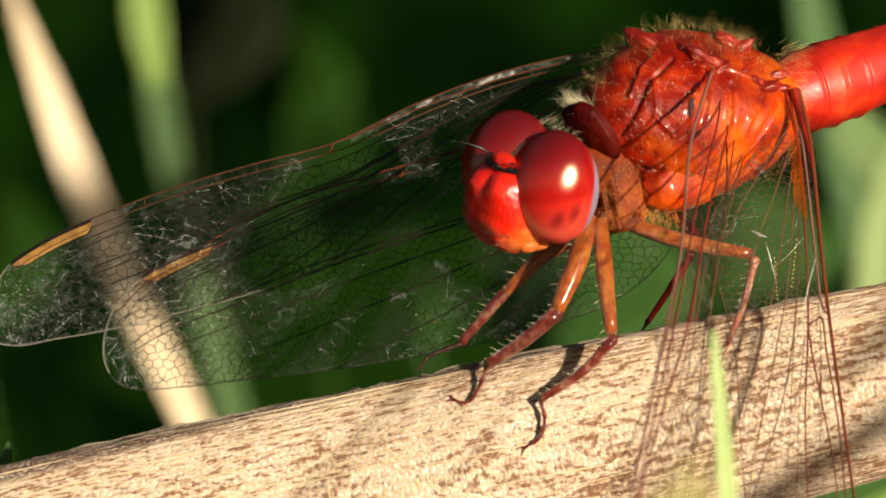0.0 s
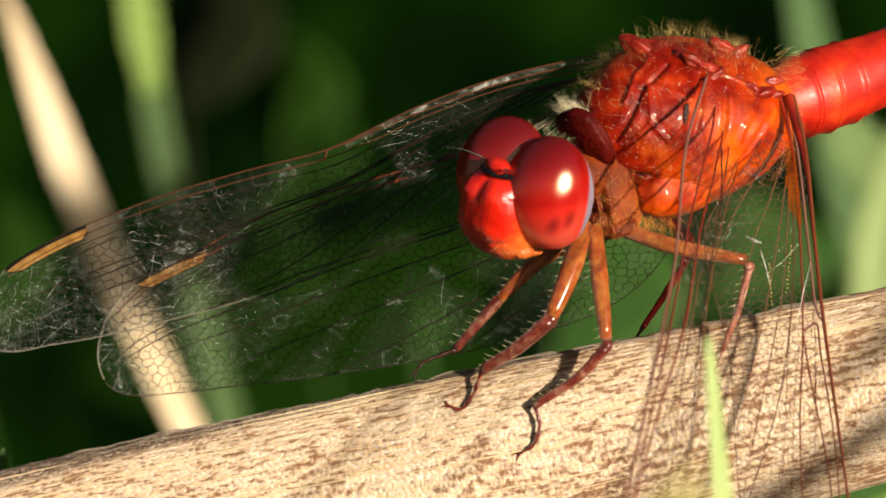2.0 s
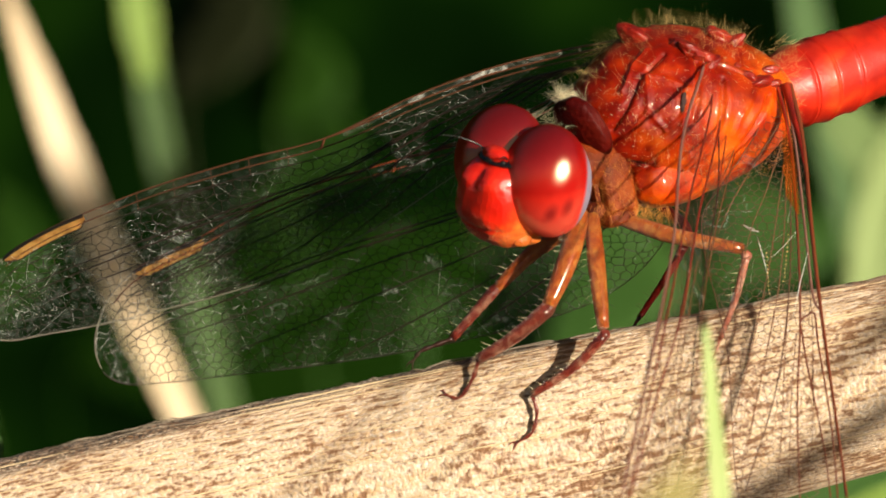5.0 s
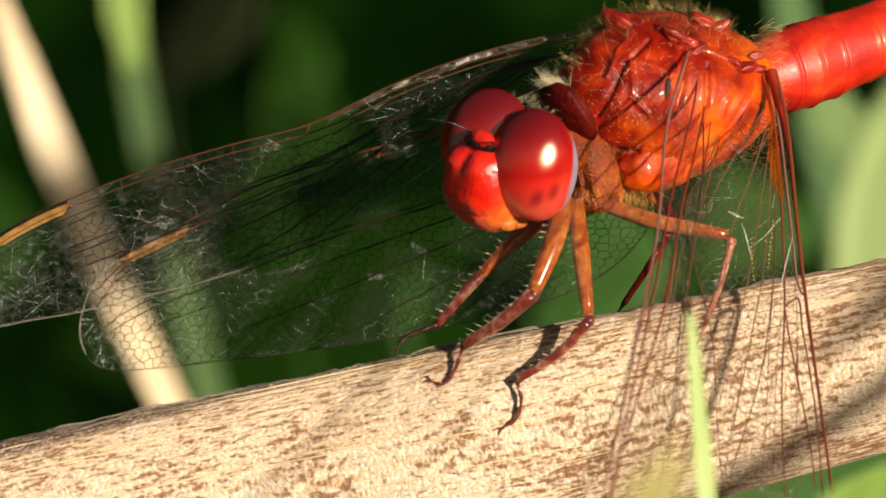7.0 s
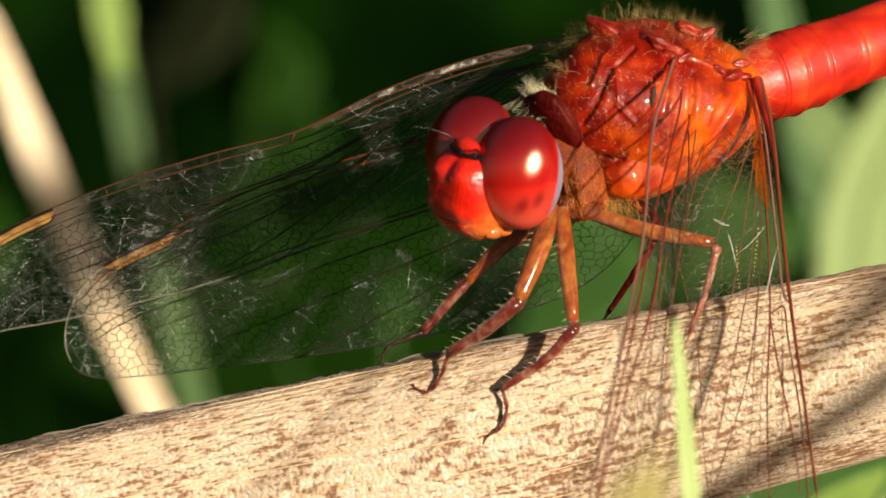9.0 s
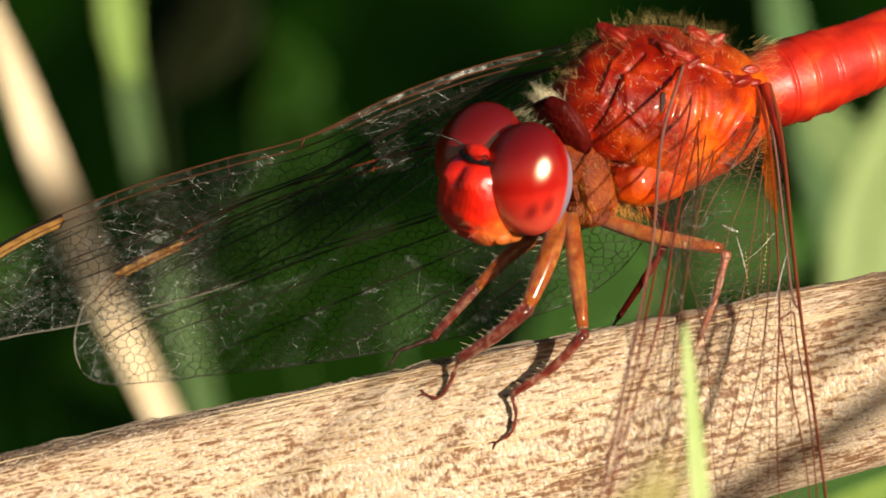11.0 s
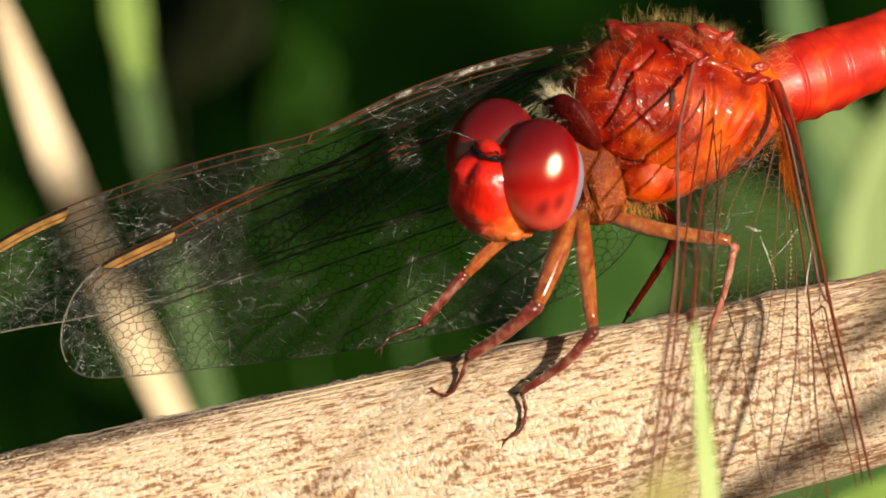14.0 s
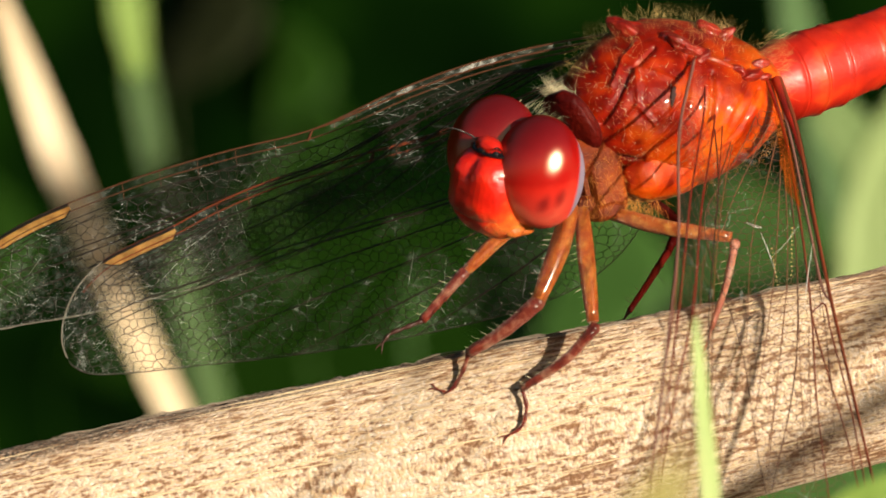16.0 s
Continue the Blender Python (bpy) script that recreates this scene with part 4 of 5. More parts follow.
def make_wing(name, root, w, c, lead, trail, label, seed, stigma, nodus, base=0.03, bold=1.0, cell=0.70, fine=0.014, dusty=1.0, amber=0.0, dark=None, gap=0.38, wide=0.0, veins=(), rim=None, silver=None, edge=None):
    """A wing in its own plane: p runs out from the hinge, q from the front edge back."""
    dark = dark or M_VEIN_DARK
    w, c = Vector(w).normalized(), Vector(c)
    c = (c - w * c.dot(w)).normalized()
    nrm = w.cross(c)
    lead, trail = smooth_line(lead), smooth_line(trail)
    length = max(p for p, q in lead)
    rnd = random.Random(seed)

    def front(p):
        return curve_at(lead, p)

    def rear(p):
        return curve_at(trail, p)

    def place(p, q, off=0.0):
        f = q - front(min(max(p, 0), length))
        fold = 0.10 * math.sin(f * 2.4) * math.exp(-f / 2.5) - 0.06 * f * f / 3
        return root + (w * p + c * q + nrm * (fold + off)) * 0.001

    # skin
    bm = bmesh.new()
    m, n = 70, 14
    rows = []
    for i in range(m + 1):
        p = length * (0.004 + 0.9955 * (1 - (1 - i / m) ** 1.7))
        a, b = front(p), rear(p)
        rows.append([bm.verts.new(place(p, a + (b - a) * k / n)) for k in range(n + 1)])
    for r0, r1 in zip(rows, rows[1:]):
        for k in range(n):
            bm.faces.new((r0[k], r0[k + 1], r1[k + 1], r1[k]))
    wing = part(name, bm, M_MEMBRANE, dragonfly, label, pivot=root)

    # front and rear rim, and the long veins
    def vein(bm2, pts, r0, r1):
        k = len(pts)
        tube(bm2, pts, [(r0 + (r1 - r0) * i / (k - 1)) * 0.001 for i in range(k)], 5, False)

    def along(fr, p0, p1, k=36):
        out = []
        for i in range(k + 1):
            p = p0 + (p1 - p0) * (1 - (1 - i / k) ** 1.7)
            a, b = front(p), rear(p)
            out.append(place(p, fr(p, a, b), 0.03))
        return out

    nod = nodus * length
    for mat, r0, r1, line in veins:
        bm = bmesh.new()
        pts = [place(v.x, v.y, 0.03) for v in spline([(p, q, 0) for p, q in line], 7)]
        vein(bm, pts, r0, r1)
        part("long_vein", bm, mat, wing)
    bm = bmesh.new()
    vein(bm, along(lambda p, a, b: a, 0.0, stigma[1], 60), 0.075 * bold, 0.045 * bold)
    part("front_rim", bm, rim or M_VEIN, wing)
    if silver:
        bm = bmesh.new()
        rows = []
        for i in range(61):
            p = silver[0] + (silver[1] - silver[0]) * i / 60
            a = front(p)
            rows.append([bm.verts.new(place(p, a + (0.03 + 0.5 * k / 4) * gap * (1 + wide), 0.05 + 0.03 * math.sin(i * 0.9 + k))) for k in range(5)])
        for r0, r1 in zip(rows, rows[1:]):
            for k in range(4):
                bm.faces.new((r0[k], r0[k + 1], r1[k + 1], r1[k]))
        part("costal_skin", bm, M_SILVER, wing, "crumpled skin along the front edge with painted silver glints")
    strip = lambda p: gap * (1 + wide * min(1.0, max(0.0, (nod - p) / 3.0)) * min(1.0, 0.3 + p / 4))
    rad = lambda p, a, b: a + min(strip(p), (b - a) * 0.4)
    sector = lambda p, a, b: a + min(gap + 0.42, (b - a) * 0.5)
    if not veins:
        bm = bmesh.new()
        vein(bm, along(lambda p, a, b: a + 0.5 * strip(p) * min(1, (nod - p) / nod * 3 + 0.02), 0.2, nod, 24), 0.06, 0.05)
        vein(bm, along(rad, 0.2, length * 0.93, 50), 0.06 * bold, 0.035 * bold)
        vein(bm, [place(nod, front(nod), 0.03), place(nod + 0.3, front(nod) + 0.30, 0.03), place(nod + 0.4, rad(nod, front(nod), rear(nod)), 0.03)], 0.07, 0.06)
        k = 13
        for i in range(1, k):
            p = nod * i / k
            vein(bm, [place(p, front(p), 0.02), place(p + 0.15, front(p) + gap, 0.02)], 0.015, 0.014)
        for i in range(1, 6):
            p = nod + (stigma[0] - nod) * i / 6.5
            vein(bm, [place(p, front(p), 0.02), place(p + 0.25, sector(p, front(p), rear(p)), 0.02)], 0.015, 0.014)
        part("front_vein", bm, rim or M_VEIN, wing)
        bm = bmesh.new()
        vein(bm, along(sector, 0.25 * length, length * 0.95, 50), 0.030, 0.018)
        part("long_vein", bm, dark, wing)
    bm = bmesh.new()
    vein(bm, along(lambda p, a, b: b, 0.3, length * 0.9995, 110), 0.024, 0.026)
    part("rear_rim", bm, edge or dark, wing)
    bm = bmesh.new()
    vein(bm, along(lambda p, a, b: a, stigma[1] - 0.1, length * 0.9995, 40), 0.03, 0.026)
    part("tip_rim", bm, M_EDGE, wing)
    mains = [(0.30, 0.42, 0.05, 0.97), (0.38, 0.62, 0.06, 0.90), (0.45, 0.80, 0.06, 0.80), (0.52, 1.0, 0.05, 0.70), (0.62, 1.0, 0.04, 0.52), (0.34, 0.5, 0.3, 0.95)] if not veins else []
    for f0, f1, p0, p1 in mains:
        bm = bmesh.new()
        vein(bm, along(lambda p, a, b: max(a + 0.95, a + (b - a) * (f0 + (f1 - f0) * max(0.0, (p / length - p0) / (p1 - p0)) ** 1.6)) if b - a > 1 else (a + b) / 2, p0 * length, p1 * length, 30), 0.055, 0.020)
        part("long_vein", bm, dark, wing)

    # cell network: edges round jittered seeds
    seeds = []
    step = cell
    j = 0
    p = 0.5
    while p < length + 1:
        q = -1.0 + (j % 2) * step * 0.5
        while q < 13:
            seeds.append(Vector((p + rnd.uniform(-.35, .35) * step, q + rnd.uniform(-.35, .35) * step)))
            q += step
        p += step * 0.87
        j += 1
    seeds = [s for s in seeds if 0 < s.x < length + 0.6 and front(min(s.x, length)) - 0.2 < s.y < rear(min(s.x, length)) + 0.8]
    tri = delaunay(seeds)
    inner = 0.05 if veins else gap + 0.42
    bm = bmesh.new()
    for (p0, q0), (p1, q1) in tri:
        if not (base * length < p0 < length * 0.995 and base * length < p1 < length * 0.995):
            continue
        a0, b0, a1, b1 = front(p0) + inner, rear(p0), front(p1) + inner, rear(p1)
        if (q0 < a0 and q1 < a1) or (q0 > b0 and q1 > b1):
            continue
        q0, q1 = min(max(q0, a0), b0), min(max(q1, a1), b1)
        e0, e1 = place(p0, q0, 0.01), place(p1, q1, 0.01)
        if 0.00005 < (e0 - e1).length < 0.003:
            tube(bm, [e0, e1], fine * 0.001, 4, False)
    part("cell_vein", bm, dark, wing)

    if amber:
        bm = bmesh.new()
        rows = []
        for i in range(15):
            p = 0.3 + amber * i / 14
            a, b = front(p) + 0.5, rear(p)
            reach = (b - a) * (0.26 * (1 - (i / 14) ** 2) ** 0.5 + 0.02 * math.sin(i * 2.3))
            rows.append([bm.verts.new(place(p, a + reach * k / 6, -0.03)) for k in range(7)])
        for r0, r1 in zip(rows, rows[1:]):
            for k in range(6):
                bm.faces.new((r0[k], r0[k + 1], r1[k + 1], r1[k]))
        part("amber_patch", bm, M_AMBER, wing, "orange-amber stain at the wing base")

    # dust fibres and specks that cling to the skin
    bm = bmesh.new()
    for k in range(int(185 * dusty)):
        p = length * (1 - rnd.random() ** 1.1 * 0.85)
        a, b = front(p) + 0.2, rear(p) - 0.1
        if b - a < 0.4 or p > length * 0.985 or p < length * 0.2:
            continue
        q = a + (b - a) * rnd.random()
        ang = rnd.gauss(0.6, 1.1)
        straight = rnd.random() < 0.36
        pts = []
        for i in range(rnd.choice((8, 14, 22)) if straight else rnd.choice((4, 5, 6, 8, 10))):
            pts.append((p, q))
            ang += rnd.gauss(0, 0.03 if straight else 0.38)
            p = min(max(p + math.cos(ang) * 0.09, 0.3), length * 0.985)
            q += math.sin(ang) * 0.09
            if not front(p) + 0.1 < q < rear(p) - 0.05:
                break
        if len(pts) < 2:
            continue
        rr = rnd.uniform(0.0014, 0.0046)
        tube(bm, [place(pp, qq, 0.05) for pp, qq in pts], [rr * 0.001 * rnd.uniform(0.4, 1.7) for _ in pts], 4, False)
    for k in range(int(2200 * dusty)):
        p = length * (1 - rnd.random() ** 1.4 * 0.90) * 0.985
        q = front(p) + (rear(p) - front(p)) * rnd.random() ** 0.7
        r = (0.005 + 0.026 * rnd.random() ** 4) * 0.001
        c0 = place(p, q, 0.04)
        vs = [bm.verts.new(c0 + Vector(d) * r * rnd.uniform(0.6, 1.6)) for d in ((1, 0, 0.3), (-0.6, 0.8, 0), (-0.5, -0.8, 0.2), (0, -0.3, 1))]
        for t in ((0, 1, 2), (0, 1, 3), (1, 2, 3), (0, 2, 3)):
            bm.faces.new([vs[i] for i in t])
    # dust caught along the rear edge
    for k in range(int(900 * dusty)):
        p = length * (0.25 + 0.74 * rnd.random())
        q = rear(p) - abs(rnd.gauss(0, 0.10)) - 0.02
        if k % 3 == 0:
            p = length * (0.995 - 0.11 * rnd.random() ** 1.5)
            q = front(p) + abs(rnd.gauss(0, 0.16)) + 0.02
        r = (0.004 + 0.020 * rnd.random() ** 3) * 0.001
        c0 = place(p, q, 0.04)
        vs = [bm.verts.new(c0 + Vector(d) * r * rnd.uniform(0.6, 1.6)) for d in ((1, 0, 0.3), (-0.6, 0.8, 0), (-0.5, -0.8, 0.2), (0, -0.3, 1))]
        for t in ((0, 1, 2), (0, 1, 3), (1, 2, 3), (0, 2, 3)):
            bm.faces.new([vs[i] for i in t])
    tagged(part("dust", bm, M_DUST, wing), kind="stuff")

    # amber spot near the tip with a black rim
    s0, s1 = stigma
    bm = bmesh.new()
    top, low = [], []
    for i in range(13):
        p = s0 + (s1 - s0) * i / 12
        a = front(p)
        hgt = 0.47 * min(1, 9 * (i + 0.6) / 12, 6 * (12.3 - i) / 12)
        top.append((p, a + 0.1))
        low.append((p, a + 0.1 + min(hgt, (rear(p) - a) * 0.5)))
    for off in (0.05, -0.05):
        va = [bm.verts.new(place(p, q, off)) for p, q in top]
        vb = [bm.verts.new(place(p, q, off)) for p, q in low]
        for i in range(12):
            bm.faces.new((va[i], va[i + 1], vb[i + 1], vb[i]))
    part("wing_spot", bm, M_STIGMA, wing, "amber wing spot with a black rim")
    bm = bmesh.new()
    vein(bm, [place(p, q - 0.05, 0.05) for p, q in top], 0.085, 0.08)
    vein(bm, [place(p, q, 0.05) for p, q in low], 0.032, 0.032)
    part("spot_rim", bm, M_BLACK, wing)
    return wing


def delaunay(seeds):
    """Edges of the cells round the seeds, as pairs of points."""
    from mathutils.geometry import delaunay_2d_cdt
    verts, edges, faces, *rest = delaunay_2d_cdt(seeds, [], [], 0, 1e-6)
    cen, owner = [], {}
    for i, f in enumerate(faces):
        a, b, c = (verts[k] for k in f[:3])
        d = 2 * (a.x * (b.y - c.y) + b.x * (c.y - a.y) + c.x * (a.y - b.y))
        if abs(d) < 1e-9:
            cen.append((a + b + c) / 3)
        else:
            ux = (a.length_squared * (b.y - c.y) + b.length_squared * (c.y - a.y) + c.length_squared * (a.y - b.y)) / d
            uy = (a.length_squared * (c.x - b.x) + b.length_squared * (a.x - c.x) + c.length_squared * (b.x - a.x)) / d
            g = (a + b + c) / 3
            cc = Vector((ux, uy))
            cen.append(cc if (cc - g).length < 0.6 else g)
        for k in range(3):
            owner.setdefault(tuple(sorted((f[k], f[(k + 1) % 3]))), []).append(i)
    return [((cen[v[0]].x, cen[v[0]].y), (cen[v[1]].x, cen[v[1]].y)) for v in owner.values() if len(v) == 2]


far_fore = make_wing("fore_wing", mm(8.58, 6.00, 9.27), (-0.909, 0.1866, -0.3726), (0.4161, 0.3553, -0.8371), FORE_LEAD, FORE_TRAIL, "clear veined forewing with an amber spot", 11, (FORE_LEAD[7][0], FORE_LEAD[9][0]), 0.44, bold=0.70, dusty=1.1, fine=0.016, cell=0.50, wide=0.40, rim=M_VEIN_BROWN, silver=(2.0, 13.6), edge=M_EDGE)
far_hind = make_wing("hind_wing", mm(10.44, 8.00, 8.90), (-0.876, 0.184, -0.4458), (0.4778, 0.2055, -0.8541), HIND_LEAD, HIND_TRAIL, "clear broad hindwing with an amber spot", 12, (HIND_LEAD[7][0], HIND_LEAD[9][0]), 0.44, bold=0.85, dusty=0.9, fine=0.016, amber=4.2, cell=0.46, rim=M_VEIN)


def towards(a, b):
    return (b - a).normalized()


NF = mm(12.22, 2.80, 8.31)
NH = mm(15.67, 4.00, 7.13)
# long veins of the hanging wings: colour, thickness at both ends, and their course in the wing's plane
FORE_HANG = [
    (M_VEIN_GREY, 0.075, 0.055, [(1.0, -0.36), (6.6, -1.33), (13.74, -1.15), (22.16, -1.88), (30.38, -2.78)]),
    (M_VEIN_RED, 0.05, 0.045, [(0.41, 0.27), (2.64, 0.71), (6.47, 0.27), (10.48, -0.42), (16.91, -0.94), (24.83, -1.82), (34.36, -2.89)]),
    (M_VEIN_RED, 0.05, 0.050, [(0.1, 0.95), (2.09, 1.61), (5.4, 1.34), (9.27, 0.8), (16.34, 0.21), (23.17, -1.14), (29.86, -2.21), (33.91, -2.73)]),
    (M_VEIN_DARK, 0.035, 0.025, [(3.55, 1.67), (6.76, 2.21), (9.58, 1.97), (16.41, 1.6), (22.35, 1.93), (26.5, 1.47)]),
    (M_VEIN_RED, 0.04, 0.03, [(-0.3, 1.3), (0.4, 2.14), (2.91, 2.3), (6.76, 2.21)]),
    (M_VEIN_BROWN, 0.04, 0.025, [(-0.3, 2.2), (0.07, 3.2), (1.55, 3.46), (3.42, 3.11), (6.44, 2.16)]),
    (M_VEIN_TAN, 0.025, 0.022, [(12.28, 1.07), (19.08, 0.64), (24.66, 0.55), (27.93, 0.26)]),
    (M_VEIN_TAN, 0.025, 0.022, [(13.11, 0.59), (19.49, 0.21), (26.69, -0.56), (30.11, -1.04)]),
]
HIND_HANG = [
    (M_RED, 0.27, 0.07, [(0.0, -0.1), (1.2, -0.32), (2.6, -0.62), (4.6, -0.92)]),
    (M_RED, 0.12, 0.05, [(0.0, 0.3), (1.2, 0.05), (2.8, -0.2), (4.4, -0.35)]),
    (M_VEIN, 0.12, 0.06, [(0.01, -0.25), (2.42, -0.73), (8.04, -1.16), (11.82, -1.48), (16.97, -2.02), (24.23, -2.78)]),
    (M_VEIN_GREY, 0.07, 0.055, [(0.16, 0), (2.71, -0.42), (8.03, -0.88), (11.41, -1.24), (11.76, -1.48)]),
    (M_VEIN, 0.075, 0.03, [(0.3, 0.15), (2.71, -0.22), (8.02, -0.51), (12.23, -0.56), (16.92, -0.38), (24.17, -0.53)]),
    (M_VEIN, 0.055, 0.04, [(12.23, -0.56), (12, -0.81), (11.81, -1.13), (13.25, -1.31), (17.53, -1.84), (22.28, -2.13)]),
    (M_VEIN, 0.045, 0.035, [(12.28, -0.56), (14.09, -0.78), (18.92, -1.55), (21.16, -1.76)]),
    (M_VEIN_BROWN, 0.035, 0.03, [(5.08, -0.24), (10.63, -0.1), (15.48, 0.47), (21.07, 1.94)]),
    (M_VEIN_TAN, 0.03, 0.02, [(4.19, -0.1), (10.04, 0.29), (15.18, 1.16), (19.95, 2.1)]),
    (M_VEIN_TAN, 0.03, 0.02, [(4.18, 0.05), (10.02, 0.86), (15.44, 1.95), (17.7, 2.41)]),
    (M_VEIN_TAN, 0.022, 0.018, [(11.2, -0.07), (14.07, 0.13), (18.87, 0.36), (21.38, 0.58)]),
    (M_VEIN_TAN, 0.03, 0.018, [(2.99, 0.13), (5.63, 0.87), (7.96, 1.64), (13.43, 2.38)]),
    (M_VEIN_TAN, 0.03, 0.018, [(2.09, 0.28), (4.14, 1.35), (6.18, 2.37), (7.92, 3.01)]),
    (M_VEIN_TAN, 0.022, 0.018, [(11.76, 0.55), (16.59, 1.41), (20.51, 2.08)]),
    (M_VEIN_TAN, 0.022, 0.018, [(12.94, -0.4), (15.5, -0.17), (21.12, 0.04)]),
]
near_fore = make_wing("fore_wing", NF, towards(NF, mm(9.35, -17.00, -10.07)), Vector((0.50, 0.48, -0.72)), [(0, 0), (1.0, -0.36), (3.78, -0.96), (6.6, -1.33), (9.91, -1.31), (13.74, -1.15), (17.78, -1.29), (22.16, -1.88), (26, -2.35), (30.38, -2.78), (34, -2.6), (35.5, -1.6)], [(0, 1.6), (0.4, 3.0), (1.5, 3.5), (4.71, 3.14), (9.14, 2.41), (13.96, 1.93), (17.47, 1.97), (21.44, 2.18), (26.41, 1.94), (31.56, 0.61), (34.6, -0.8), (35.5, -1.6)], "clear veined forewing hanging down towards the reed", 13, (31.0, 33.2), 0.485, dark=M_VEIN_TAN, base=0.10, bold=0.5, fine=0.008, dusty=0.10, gap=0.85, cell=0.85, veins=FORE_HANG)
near_hind = make_wing("hind_wing", NH, towards(NH, mm(15.32, -6.50, -10.27)), Vector((-0.90, -0.10, -0.30)), [(0, 0), (2.42, -0.73), (5.1, -1.02), (8.04, -1.16), (10.66, -1.35), (11.82, -1.48), (14.41, -1.76), (16.97, -2.02), (19.22, -2.23), (21.46, -2.44), (24.23, -2.78), (25.43, -2.28), (26.13, -1.48)], [(0.2, 0.3), (2.95, 1.47), (5.14, 2.74), (7.02, 3.68), (9.07, 3.59), (11.69, 3.03), (14, 2.63), (16.28, 2.49), (18.26, 2.43), (20.22, 2.3), (22.74, 1.88), (25.13, 0.12), (26.13, -1.48)], "clear broad hindwing hanging down before the reed", 14, (23.7, 24.9), 0.45, base=0.06, bold=0.5, dark=M_VEIN_BROWN, amber=6.5, cell=0.40, fine=0.013, dusty=0.30, gap=0.55, veins=HIND_HANG)


def make_wing_glints():
    """Glints on the hanging hindwing's crumpled skin, built as small pale strips."""
    for pts, radii in (([mm(13.68, 0.60, 0.83), mm(14.05, 0.40, 0.63), mm(14.34, 0.30, 0.53)], [0.10, 0.28, 0.08]), ([mm(14.26, 0.20, 0.33), mm(14.50, 0.00, -0.53), mm(14.74, -0.20, -1.52)], [0.06, 0.14, 0.04]), ([mm(14.68, -0.30, -0.72), mm(15.25, -0.40, -0.27), mm(15.93, -0.40, 0.52)], [0.03, 0.06, 0.02]), ([mm(16.43, -1.20, -0.35), mm(16.06, -1.60, -1.72), mm(15.74, -2.00, -3.20)], [0.03, 0.07, 0.03])):
        bm = bmesh.new()
        tube(bm, spline(pts, 5), [r * 0.0006 for r in lerp_list(radii, 5)], 8, True, 0.4)
        part("skin_glint", bm, M_DUST, near_hind, "pale glint on crumpled skin, built as a strip")


make_wing_glints()


def make_gold_beads():
    """Rows of tiny golden grains along two veins of the hanging hindwing."""
    for a, b, n in ((mm(14.62, -0.70, -0.40), mm(14.70, -1.50, -2.20), 11), (mm(15.62, -0.30, 0.40), mm(15.36, -1.20, -1.65), 12)):
        bm = bmesh.new()
        for k in range(n):
            c = a.lerp(b, k / (n - 1)) + mm(0.02 * math.sin(k * 2.1), -0.06, 0)
            blob(bm, c, mm(0.034, 0, 0), mm(0, 0.034, 0), mm(0, 0, 0.040), 1)
        part("bead_row", bm, M_HAIR, near_hind, "golden grains along a vein")


make_gold_beads()


